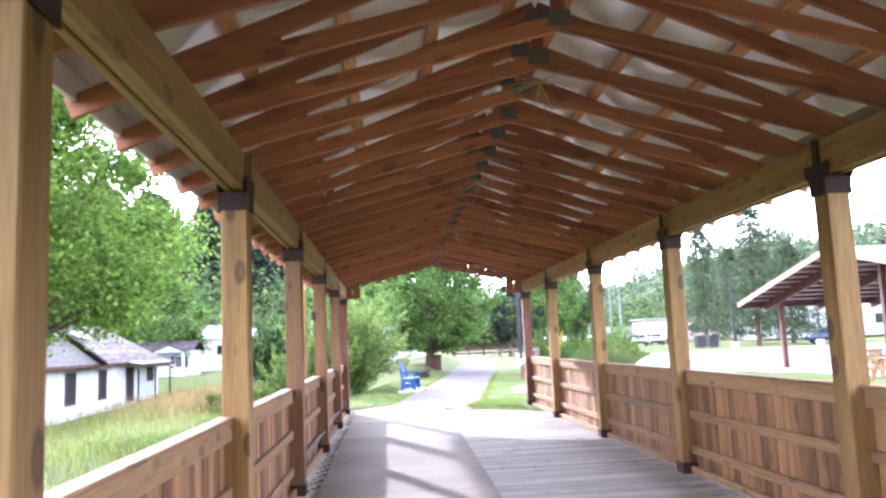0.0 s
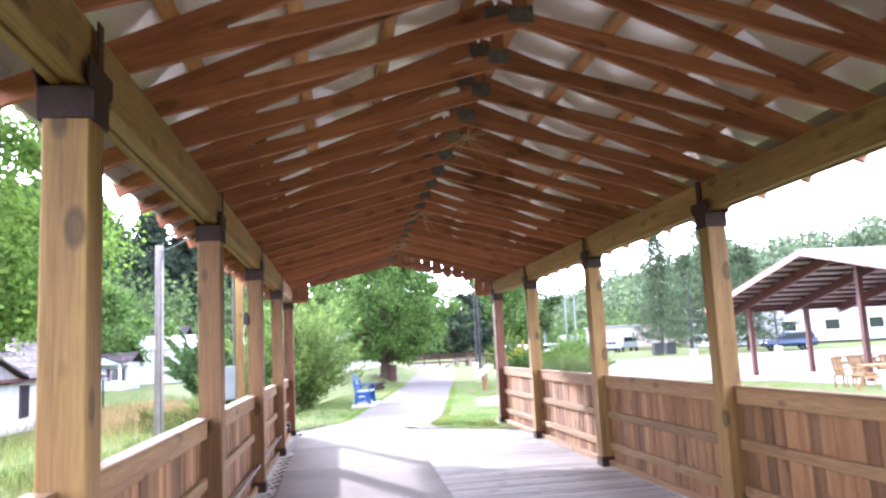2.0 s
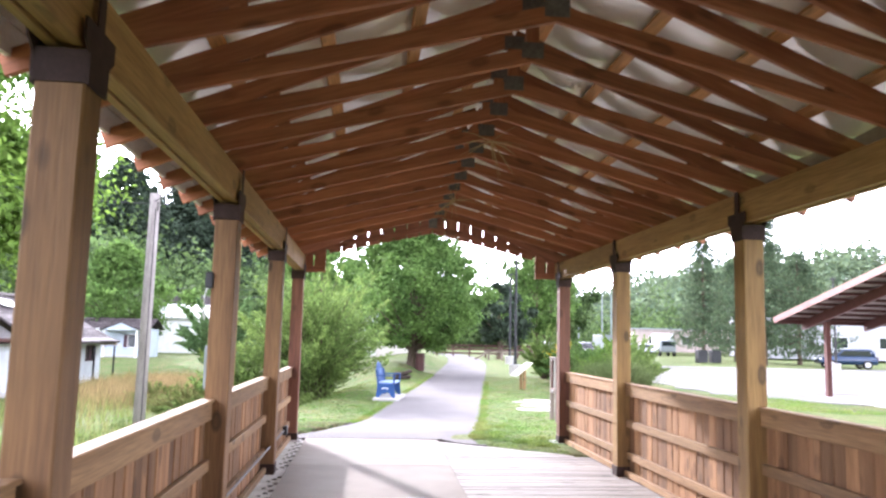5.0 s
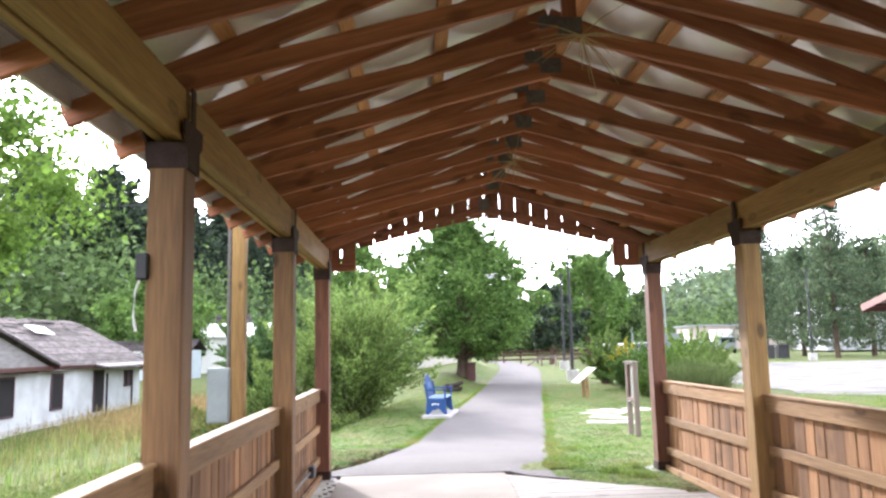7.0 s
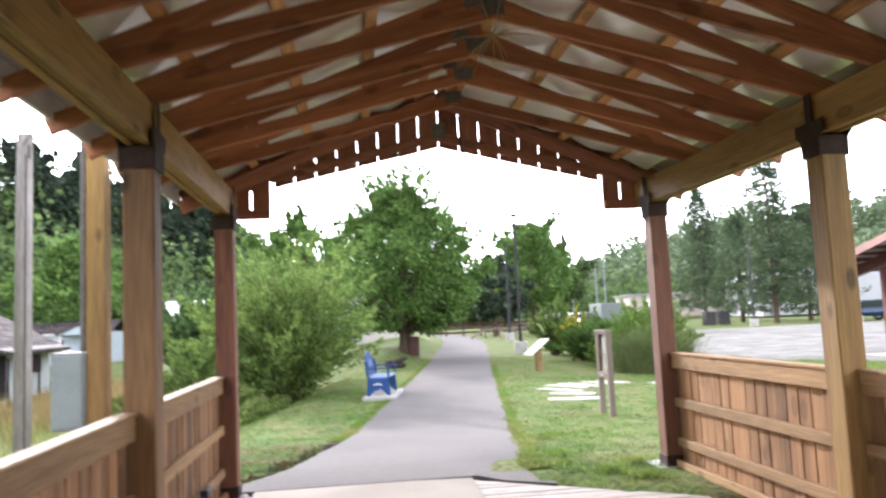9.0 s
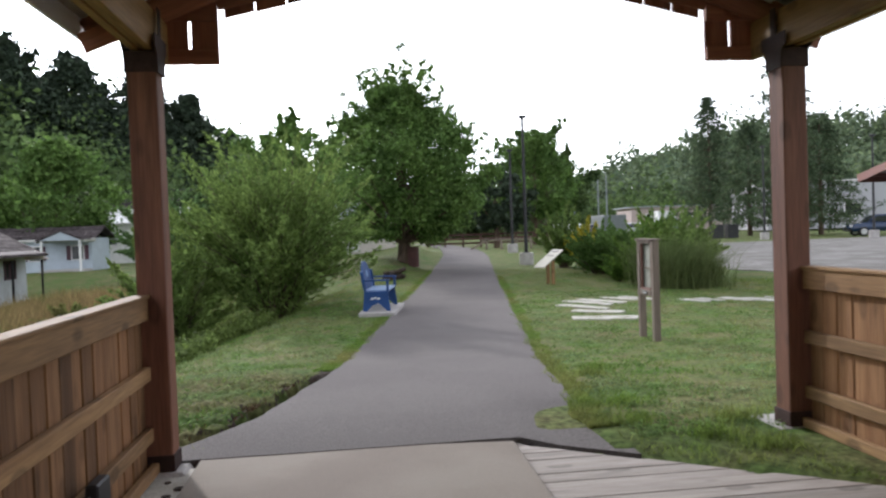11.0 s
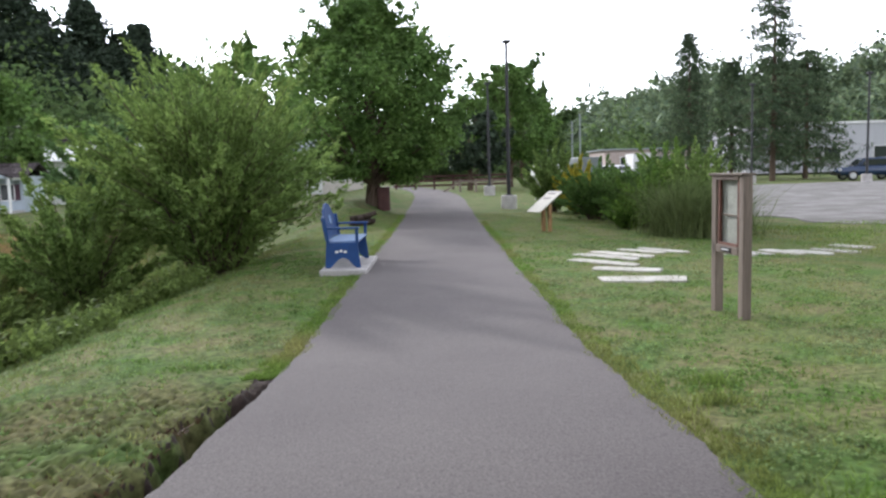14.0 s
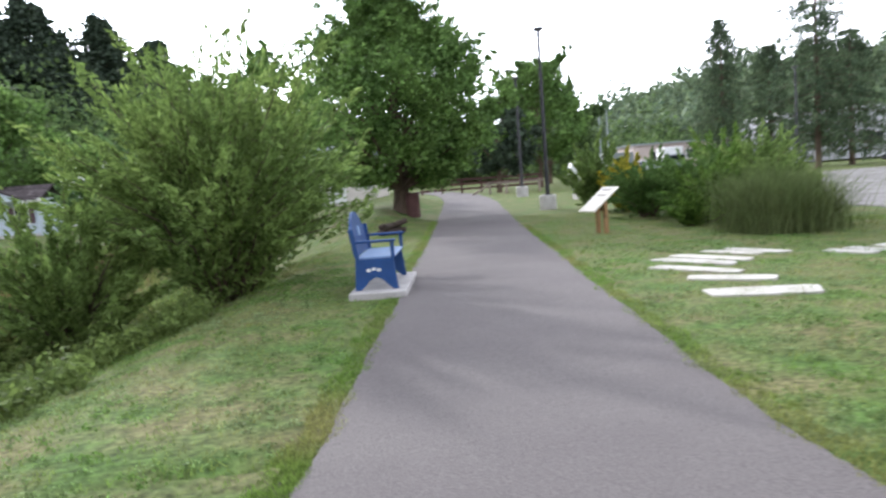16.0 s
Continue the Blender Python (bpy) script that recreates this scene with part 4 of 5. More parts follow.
cable((-4.40, 21.35, 4.35), (-1.83, 16.5, 4.6), 0.12)
cable((-4.40, 21.35, 4.30), (-22.0, 14.0, 5.2), 0.5)
cable((-60, 66, 6.0), (10, 96, 7.5), 0.9, 0.03)
cable((-60, 66, 5.2), (10, 96, 6.7), 0.9, 0.03)
pipe = thing("conduit_run", (LX + 0.075, 0, 0), "thin grey conduit with junction box along the railing", "conduit")
part("pipe", tube([(-0.04, 8.4, 0.31), (-0.04, 14.9, 0.31), (-0.04, 16.2, 0.31)], [0.013] * 3, 6), PLATE, pipe)
jb = box("junction_box", (-0.03, 16.29, 0.31), (0.06, 0.18, 0.12), POLE, pipe, bevel=0.008)
outlet = thing("outlet_box", (LX - POST / 2 - 0.012, 11.43, 2.06), "small dark outlet box with a pale cord on a post", "outlet")
box("housing", (0, 0, 0), (0.06, 0.09, 0.13), POLE, outlet, bevel=0.008)
part("cord", tube([(-0.01, -0.02, -0.05), (-0.03, -0.03, -0.12), (-0.035, -0.03, -0.24), (-0.02, -0.03, -0.31)], [0.006] * 4, 6), WHITE, outlet, "pale hanging cord")
footing = tagged(box("footing", (RX, 17.72, -0.06), (0.42, 0.46, 0.13), CONCRETE, bevel=0.03), "rough concrete footing under the end post", "footing")
tagged(box("footing", (LX, 17.70, -0.06), (0.36, 0.44, 0.13), CONCRETE, bevel=0.03), "rough concrete footing under the end post", "footing")

# ---- pavilion ----
pav = thing("picnic_pavilion", (18.0, 28.8, gz(18, 30)), "open maroon picnic pavilion with a shallow gable roof", "pavilion", turn=-90)
PW, PD, PE, PR = 8.1, 11.0, 3.1, 4.95
pm = math.degrees(math.atan((PR - PE) / PW))
pn = PW / math.cos(radians(pm))
for s in (-1, 1):
    box("roof_slope", (s * PW / 2, PD / 2, (PE + PR) / 2 + 0.22), (pn, PD, 0.05), ROOFING, pav, (0, s * pm, 0))
    box("rake_fascia", (s * PW / 2, 0.0, (PE + PR) / 2 + 0.12), (pn, 0.05, 0.26), material("dusty_red_trim", (0.30, 0.15, 0.13), 0.5, 0.15, 3, bump=0.05), pav, (0, s * pm, 0))
    for yy in (1.3, 4.2, 7.1, 10.0):
        box("rafter", (s * PW / 2, yy, (PE + PR) / 2 - 0.10), (pn * 0.98, 0.14, 0.40), MAROON, pav, (0, s * pm, 0))
        box("column", (s * 6.3, yy, 1.55), (0.2, 0.2, 3.2), MAROON, pav, bevel=0.01)
    for k in range(11):
        u = 0.3 + k * 0.75
        box("purlin", (s * u, PD / 2, PR - (PR - PE) / PW * u + 0.14), (0.09, PD - 0.1, 0.10), MAROON, pav, (0, s * pm, 0))
    box("eave_beam", (s * (PW - 0.08), PD / 2, PE + 0.08), (0.08, PD, 0.22), MAROON, pav)
for yy in (1.3, 10.0):
    box("column", (1.4, yy, 2.2), (0.2, 0.2, 4.5), MAROON, pav, bevel=0.01)
box("floor_slab", (0, PD / 2, 0.0), (13.4, PD - 1, 0.1), CONCRETE, pav)


def picnic_table(at, turn):
    t = thing("picnic_table", at, "weathered tan wooden picnic table with benches", "picnic table", "picnic tables", turn=turn)
    for k in range(4):
        box("table_board", (0, -0.27 + 0.18 * k, 0.74), (1.8, 0.165, 0.04), wood("rail", "x"), t)
    for s in (-1, 1):
        box("bench_board", (0, s * 0.7, 0.44), (1.8, 0.26, 0.04), wood("rail", "x"), t)
        box("cross_bar", (s * 0.65, 0, 0.40), (0.045, 1.5, 0.09), wood("rail", "y"), t)
        for q in (-1, 1):
            box("leg", (s * 0.65, q * 0.36, 0.37), (0.045, 0.09, 0.85), wood("rail", "z"), t, (q * 28, 0, 0))
    return t


def slat_chair(at, turn):
    c = thing("garden_chair", at, "pale wooden slatted garden chair", "chair", "garden chairs", turn=turn)
    for k in range(5):
        box("back_slat", (-0.24 + 0.12 * k, 0.2, 0.72), (0.08, 0.025, 0.62), wood("rail", "z"), c, (-12, 0, 0))
        box("seat_slat", (0, -0.2 + 0.1 * k, 0.42), (0.56, 0.085, 0.025), wood("rail", "x"), c)
    box("back_rail", (0, 0.245, 0.98), (0.62, 0.03, 0.07), wood("rail", "x"), c)
    for s in (-1, 1):
        for q in (-0.22, 0.2):
            box("leg", (s * 0.26, q, 0.21), (0.05, 0.05, 0.44), wood("rail", "z"), c)
        box("armrest", (s * 0.3, -0.03, 0.62), (0.07, 0.52, 0.03), wood("rail", "y"), c)
    return c


picnic_table((22.0, 30.2, gz(18, 30) + 0.05), 15)
picnic_table((23.4, 33.6, gz(18, 30) + 0.05), 5)
for x, y, a in ((16.7, 25.2, 25), (17.6, 25.5, 10), (18.5, 25.2, -12)):
    slat_chair((x, y, gz(x, y)), a)
picnic_table((16.0, 22.2, gz(16.0, 22.2)), 12)
cooler = thing("tub", (15.1, 21.0, gz(15.1, 21.0)), "pale blue round plastic tub with a white rim", "tub")
part("body", tube([(0, 0, 0), (0, 0, 0.04), (0, 0, 0.50)], [0.22, 0.235, 0.28], 24), material("pale_blue_plastic", (0.26, 0.40, 0.56), 0.4, 0.1, 3, bump=0.03), cooler, smooth=True)
part("rim", tube([(0, 0, 0.49), (0, 0, 0.53)], [0.295, 0.29], 24), WHITE, cooler, "white rim")

# ---- vehicles ----
def car(at, turn, paint, label, kind="suv"):
    """A parked vehicle with a shaped shell, glass, wheels and lamps; it points along its own +x."""
    c = thing("car", at, label, "car", "parked cars", turn=turn)
    low = [(-2.2, 0.35), (2.2, 0.35), (2.28, 0.62), (2.2, 0.86), (1.15, 1.02), (-2.15, 1.02), (-2.27, 0.7)]
    bm = prism(low, 1.8)
    bmesh.ops.bevel(bm, geom=list(bm.edges), offset=0.08, segments=2, affect="EDGES")
    part("body", bm, paint, c, smooth=True)
    roof = [(-2.1, 1.0), (1.1, 1.0), (0.45, 1.60), (-1.7, 1.66), (-2.0, 1.5)]
    bm = prism(roof, 1.56)
    bmesh.ops.bevel(bm, geom=list(bm.edges), offset=0.07, segments=2, affect="EDGES")
    cabin = part("cabin", bm, paint, c, smooth=True)
    for s in (-1, 1):
        part("side_window", prism([(-1.75, 1.08), (0.82, 1.08), (0.36, 1.50), (-1.6, 1.52)], 0.02), GLASSY, cabin, m=pose(0, s * 0.785, 0))
        box("mirror", (0.75, s * 0.92, 1.08), (0.12, 0.16, 0.12), paint, c, bevel=0.03)
        box("headlight", (2.2, s * 0.66, 0.78), (0.14, 0.34, 0.14), WHITE, c, bevel=0.03, label="clear headlight")
        box("tail_light", (-2.2, s * 0.74, 0.92), (0.08, 0.22, 0.26), BRICKRED, c, bevel=0.02, label="red tail light")
        for x in (-1.38, 1.38):
            w = part("wheel", tube([(0, -0.11, 0), (0, 0.11, 0)], [0.35, 0.35], 24), RUBBER, c, m=pose(x, s * 0.84, 0.35), label="black tyre")
            part("rim", tube([(0, -0.12, 0), (0, 0.12, 0)], [0.22, 0.22], 16), CHROME, w, "silver alloy rim")
    box("windscreen", (0.80, 0, 1.30), (0.02, 1.36, 0.66), GLASSY, cabin, (0, -47, 0), bevel=0.004)
    box("rear_window", (-2.02, 0, 1.3), (0.03, 1.3, 0.36), GLASSY, cabin, (0, 15, 0), bevel=0.004)
    box("bumper", (2.24, 0, 0.48), (0.1, 1.7, 0.2), RUBBER, c, bevel=0.03)
    return c


car((40.5, 65.5, gz(40.5, 65.5)), 165, CARBLUE, "dark blue parked estate car on the gravel")
SILVER = material("car_silver", (0.5, 0.52, 0.54), 0.3, 0.1, 2, bump=0, metal=0.3)
car((33.5, 98.0, gz(33.5, 98)), -110, SILVER, "silver parked car far across the lot")
car((26.0, 92.0, gz(26, 92)), -95, material("car_black", (0.03, 0.03, 0.035), 0.3, 0.1, 2, bump=0), "dark parked car far across the lot")
car((37.5, 103.0, gz(37.5, 103)), -100, SILVER, "pale parked car beside a truck")


def box_truck(at, turn):
    t = thing("box_truck", at, "white box truck parked far off", "truck", turn=turn)
    box("cargo_box", (-0.8, 0, 1.9), (4.2, 2.2, 2.3), WHITE, t, bevel=0.05)
    box("cab", (2.1, 0, 1.35), (1.5, 2.0, 1.6), GREYBOX, t, bevel=0.12)
    box("windscreen", (2.84, 0, 1.7), (0.04, 1.7, 0.6), GLASSY, t)
    for x in (-1.8, 1.9):
        for s in (-1, 1):
            part("wheel", tube([(0, -0.14, 0), (0, 0.14, 0)], [0.45, 0.45], 18), RUBBER, t, m=pose(x, s * 0.95, 0.45))


box_truck((41.0, 106, gz(41, 106)), -100)
trailer = thing("trailer", (29.5, 95, gz(29.5, 95)), "grey box trailer parked by the road", "trailer")
box("box_body", (0, 0, 1.6), (2.6, 4.5, 2.0), GREYBOX, trailer, bevel=0.05)
for s in (-1, 1):
    part("wheel", tube([(s * 1.1 - 0.1, 0, 0.36), (s * 1.1 + 0.1, 0, 0.36)], [0.36, 0.36], 16), RUBBER, trailer)
booth = thing("white_tank", (12.0, 52.5, gz(12, 52.5)), "white rounded tank behind the yellow flowers", "tank")
bm = tube([(-0.9, 0, 1.35), (-0.8, 0, 1.35), (0.8, 0, 1.35), (0.9, 0, 1.35)], [0.25, 0.45, 0.45, 0.25], 18)
part("shell", bm, WHITE, booth, smooth=True)
for s in (-1, 1):
    box("saddle", (s * 0.6, 0, 0.48), (0.2, 0.7, 1.0), CONCRETE, booth)

# ---- houses and sheds ----
def window(parent, c, w, h, axis="x", mat=None, trim=None):
    """A window or doorway opening in a wall face: a recessed dark pane with casing; axis is the way it faces. The
    default pane paints the unlit inside near-black.
    """
    pane = DARK if mat is None else mat
    s = (0.06, w, h) if axis == "x" else (w, 0.06, h)
    wd = box("window", c, s, pane, parent, bevel=0)
    if trim:
        for d in (-1, 1):
            if axis == "x":
                box("casing", (0.03, d * (w / 2 + 0.03), 0), (0.06, 0.08, h + 0.14), trim, wd)
                box("casing", (0.03, 0, d * (h / 2 + 0.03)), (0.06, w, 0.08), trim, wd)
            else:
                box("casing", (d * (w / 2 + 0.03), -0.03, 0), (0.08, 0.06, h + 0.14), trim, wd)
                box("casing", (0, -0.03, d * (h / 2 + 0.03)), (w, 0.06, 0.08), trim, wd)
    return wd


def gable_roof(parent, x0, x1, y0, y1, eave, ridge, along, mat, over=0.35, fascia=None, thick=0.10):
    """Two slopes with overhang; along is the way the ridge runs."""
    if along == "y":
        half = (x1 - x0) / 2 + over
        mid, ln, c = (x0 + x1) / 2, y1 - y0 + 2 * over, (y0 + y1) / 2
    else:
        half = (y1 - y0) / 2 + over
        mid, ln, c = (y0 + y1) / 2, x1 - x0 + 2 * over, (x0 + x1) / 2
    a = math.degrees(math.atan((ridge - eave) / half))
    n = half / math.cos(radians(a))
    for s in (-1, 1):
        if along == "y":
            sl = box("roof_slope", (mid + s * half / 2, c, (eave + ridge) / 2), (n, ln, thick), mat, parent, (0, s * a, 0))
        else:
            sl = box("roof_slope", (c, mid + s * half / 2, (eave + ridge) / 2), (ln, n, thick), mat, parent, (-s * a, 0, 0))
        if fascia:
            if along == "y":
                box("fascia", (s * n / 2, 0, -0.06), (0.04, ln, 0.18), fascia, sl)
            else:
                box("fascia", (0, s * n / 2, -0.06), (ln, 0.04, 0.18), fascia, sl)
        # courses of shingle
        for k in range(1, 7):
            u = -n / 2 + n * k / 7
            if along == "y":
                box("shingle_course", (u, 0, thick / 2 + 0.008), (n / 7 * 0.9, ln * (0.97 + 0.01 * (k % 3)), 0.022), mat, sl, (0, s * 1.0, 0))
            else:
                box("shingle_course", (0, u, thick / 2 + 0.008), (ln * (0.97 + 0.01 * (k % 3)), n / 7 * 0.9, 0.022), mat, sl, (-s * 1.0, 0, 0))


def gable_wall(parent, c, half, h, axis, mat):
    part("gable_end", prism([(-half, 0), (half, 0), (0, h)], 0.12, axis), mat, parent, m=pose(*c))


HG = -1.2
old = thing("derelict_house", (-14.6, 33.0, HG), "derelict white-wrapped house with a decaying shingle roof and empty windows", "house")
WALLH = 2.35
box("wall", (-0.1, 6.0, WALLH / 2 - 0.2), (0.2, 20.0, WALLH + 0.4), WRAP, old)
box("wall", (-3.6, -4.0, WALLH / 2 - 0.2), (7.0, 0.2, WALLH + 0.4), WRAP, old)
box("wall", (-3.6, 16.0, WALLH / 2 - 0.2), (7.0, 0.2, WALLH + 0.4), WRAP, old)
box("wall", (-7.0, 6.0, WALLH / 2 - 0.2), (0.2, 20.0, WALLH + 0.4), WRAP, old)
box("foundation", (0.02, 6.0, 0.05), (0.1, 20.2, 0.3), CONCRETE, old)
gable_roof(old, -7.1, 0.0, -4.0, 16.0, WALLH + 0.02, 4.5, "y", SHINGLE, 0.4, MAROON)
for yy in (-4.0, 16.0):
    gable_wall(old, (-3.55, yy, WALLH), 3.5, 1.9, "y", SHINGLE)
TRIMDARK = material("dark_purple_trim", (0.10, 0.05, 0.07), 0.7, 0.3, 5, bump=0.1)
for yy, w, h, z in ((2.7, 1.0, 1.35, 1.35), (6.6, 0.9, 1.35, 1.35), (10.7, 1.0, 2.0, 1.05), (14.0, 0.35, 0.7, 1.6), (14.6, 0.35, 0.7, 1.6)):
    window(old, (0.0, yy, z), w, h, "x", None, TRIMDARK)
def shingle_tabs(parent, x_top, z_top, x_low, z_low, y0, y1, seed):
    """Ragged courses of slipped and missing shingle tabs lying on a roof slope."""
    rng = random.Random(seed)
    bm = bmesh.new()
    run = Vector((x_low - x_top, 0, z_low - z_top))
    down, out = run.normalized(), Vector((-(z_low - z_top), 0, x_low - x_top)).normalized()
    if out.z < 0:
        out = -out
    courses = int(run.length / 0.30)
    for c in range(courses):
        y = y0 + rng.uniform(0, 0.3)
        while y < y1 - 0.5:
            w = rng.choice((0.3, 0.6, 0.9, 1.2, 1.8))
            if rng.random() > 0.16:
                slip, lift, skew = rng.uniform(-0.04, 0.10), rng.uniform(0.030, 0.055), rng.uniform(-0.04, 0.04)
                p = Vector((x_top, 0, z_top)) + down * (c * 0.30 + slip)
                q = p + down * 0.34
                ring = []
                for h in (0.0, 0.014):
                    for base, yy, up in ((p, y, lift), (p, y + w - 0.02, lift), (q + down * skew, y + w - 0.02, lift + 0.02), (q, y, lift + 0.02)):
                        v = base + out * (up + h)
                        ring.append(bm.verts.new((v.x, min(yy, y1), v.z)))
                for f in ((3, 2, 1, 0), (4, 5, 6, 7), (0, 1, 5, 4), (1, 2, 6, 5), (2, 3, 7, 6), (3, 0, 4, 7)):
                    bm.faces.new([ring[k] for k in f])
            y += w
    bmesh.ops.recalc_face_normals(bm, faces=bm.faces)
    return part("shingle_covering", bm, SHINGLE_TAB, parent, "slipped and curling shingle tabs")


shingle_tabs(old, -3.5, 4.56, 0.35, 2.22, -4.3, 16.3, 4)
gable_roof(old, -2.9, 0.55, -4.2, 5.0, WALLH + 0.10, 3.85, "x", SHINGLE, 0.22, MAROON)
gable_wall(old, (0.45, 0.4, WALLH + 0.06), 4.5, 1.35, "x", material("weathered_siding", (0.34, 0.33, 0.34), 0.85, 0.3, 2.5, (1, 1, 6), 0.3, (0.24, 0.22, 0.23)))
box("gable_sill", (0.48, 0.4, WALLH), (0.16, 9.4, 0.16), MAROON, old)
window(old, (-2.0, -4.1, 1.35), 0.9, 1.2, "y", None, TRIMDARK)
box("porch_roof", (0.42, 12.6, 2.34), (1.25, 6.6, 0.09), SHINGLE, old, (0, 12, 0))
for k in range(4):
    box("roof_sheet", (-0.05 + 0.29 * k, 12.6, 2.50 - 0.062 * k), (0.33, 6.5, 0.03), material("pale_roof_strip", (0.20, 0.18, 0.185), 0.8, 0.3, 3, bump=0.2, gloss=0.1), old, (0, 10, 0))
for yy in (9.6, 12.6, 15.6):
    box("porch_post", (0.85, yy, 0.85), (0.08, 0.08, 2.3), DARK, old)
gable_wall(old, (0.45, 15.9, 2.0), 0.6, 0.42, "y", CREAM)
box("loose_board", (-1.5, 5.0, 3.75), (0.9, 1.8, 0.04), SHINGLE, old, (4, 31, 12))
box("loose_board", (-2.2, 9.5, 4.0), (0.7, 1.4, 0.04), WHITE, old, (-3, 31, -8))

hz = -0.28
blue_house = thing("porch_house", (-17.2, 61.5, hz), "small pale blue house with a white gabled porch", "house")
blue_house.scale = (0.85, 0.85, 0.78)
SIDING = material("pale_blue_siding", (0.48, 0.55, 0.62), 0.7, 0.1, 2, bump=0.1)
box("wall", (-2.2, 2.2, 1.3), (7.6, 4.0, 2.7), SIDING, blue_house)
gable_roof(blue_house, -6.0, 1.6, 0.2, 4.2, 2.6, 3.6, "x", SHINGLE, 0.4, WHITE)
gable_roof(blue_house, -1.3, 1.5, -1.6, 0.4, 2.5, 3.25, "y", SHINGLE, 0.25, WHITE)
gable_wall(blue_house, (0.1, -1.7, 2.5), 1.4, 0.65, "y", SIDING)
for x in (-1.2, 1.4):
    box("porch_post", (x, -1.65, 1.25), (0.14, 0.14, 2.5), WHITE, blue_house)
box("porch_floor", (0.1, -0.8, 0.1), (3.0, 1.8, 0.2), CONCRETE, blue_house)
for x in (-4.6, -2.4, 0.6):
    window(blue_house, (x, 0.2, 1.5), 0.8, 1.1, "y", GLASSY, WHITE)
    for d in (-1, 1):
        box("shutter", (x + d * 0.62, 0.14, 1.5), (0.3, 0.05, 1.15), TRIMDARK, blue_house)

h3 = gz(-16.5, 75)
white_house = thing("white_house", (-16.5, 75, h3), "plain white two-window house among the trees", "house")
box("wall", (0, 2.5, 1.6), (7.0, 5.0, 3.2), WHITE, white_house)
gable_roof(white_house, -3.5, 3.5, 0, 5, 3.2, 4.4, "x", WHITE, 0.3, WHITE)
for x in (-2.2, 0.2, 2.2):
    window(white_house, (x, 0.0, 2.0), 0.7, 0.8, "y", GLASSY, GREYBOX)
h4 = gz(-22, 92)
grey_house = thing("hill_house", (-21.5, 92, h4), "grey house half hidden on the slope", "house")
box("wall", (0, 2.5, 2.2), (7, 5, 4.4), SIDING, grey_house)
gable_roof(grey_house, -3.5, 3.5, 0, 5, 4.4, 6.0, "x", SHINGLE, 0.4, GREYBOX)
for x in (-2.0, 1.5):
    window(grey_house, (x, 0.0, 3.0), 1.2, 1.2, "y", GLASSY, GREYBOX)
h5 = gz(1.4, 60)
shed = thing("shed", (1.0, 60, h5), "small pale grey shed behind the shrubs", "shed")
box("wall", (0, 2, 1.1), (4.2, 3.6, 2.4), CREAM, shed)
gable_roof(shed, -2.1, 2.1, 0.2, 3.8, 2.3, 3.2, "x", GREYBOX, 0.3, WHITE)
window(shed, (0.9, 0.2, 1.3), 0.6, 1.0, "y", GLASSY, WHITE)
box("door", (-0.7, 0.18, 1.0), (0.9, 0.06, 1.95), WHITE, shed)

ware = thing("warehouse", (66, 90, 0.3), "long pale grey flat-roofed warehouse", "warehouse", turn=-14)
WARE = material("warehouse_panel", (0.42, 0.42, 0.45), 0.6, 0.1, 1.5, (1, 1, 0.2), 0.1, spread=0.05)
box("wall", (0, 8, 2.5), (36, 16, 5.4), WARE, ware)
box("parapet", (0, 8, 5.25), (36.3, 16.3, 0.25), WHITE, ware)
for k in range(6):
    window(ware, (-14 + 5.4 * k, 0.0, 1.9), 1.8, 1.3, "y", GLASSY, WHITE)
low_b = thing("low_building", (54, 116, 0.4), "low pinkish building beyond the pines", "building", turn=-8)
box("wall", (0, 5, 1.6), (26, 10, 3.4), material("pinkish_wall", (0.55, 0.45, 0.42), 0.7, 0.12, 1.2, bump=0.1), low_b)
box("roof", (0, 5, 3.4), (26.8, 10.8, 0.2), GREYBOX, low_b)
for k in range(5):
    window(low_b, (-10 + 5 * k, 0.0, 1.7), 1.6, 1.2, "y", GLASSY, WHITE)
for x, y in ((31.0, 72.5), (32.2, 72.3)):
    bn = thing("waste_bin", (x, y, gz(x, y)), "dark wheeled waste bin under the pines", "bin", "waste bins")
    box("tub", (0, 0, 0.6), (0.9, 0.8, 1.1), POLE, bn, bevel=0.04)
    box("lid", (0, 0, 1.18), (0.96, 0.86, 0.08), POLE, bn, bevel=0.03)

foot = thing("rail_fence", (11.0, 74, gz(11, 74)), "low dark red rail fence at the end of the path", "fence")
for k in range(7):
    box("post", (-4.5 + 1.5 * k, 0, 0.55), (0.14, 0.14, 1.2), BRICKRED, foot)
for z in (0.35, 0.72, 1.05):
    box("rail", (0, -0.09, z), (9.4, 0.05, 0.16), BRICKRED, foot)
wf = thing("timber_gate", (11.5, 66, gz(11.5, 66)), "weathered timber guard rail beside the path end", "fence")
for k in range(4):
    box("post", (-1.5 + 1.1 * k, 0, 0.4), (0.12, 0.12, 0.9), wood("grey", "z"), wf)
box("rail", (0.1, -0.08, 0.72), (4.0, 0.05, 0.14), wood("grey", "x"), wf)
box("brace", (-2.0, -0.08, 0.42), (1.5, 0.05, 0.12), wood("grey", "x"), wf, (0, -28, 0))

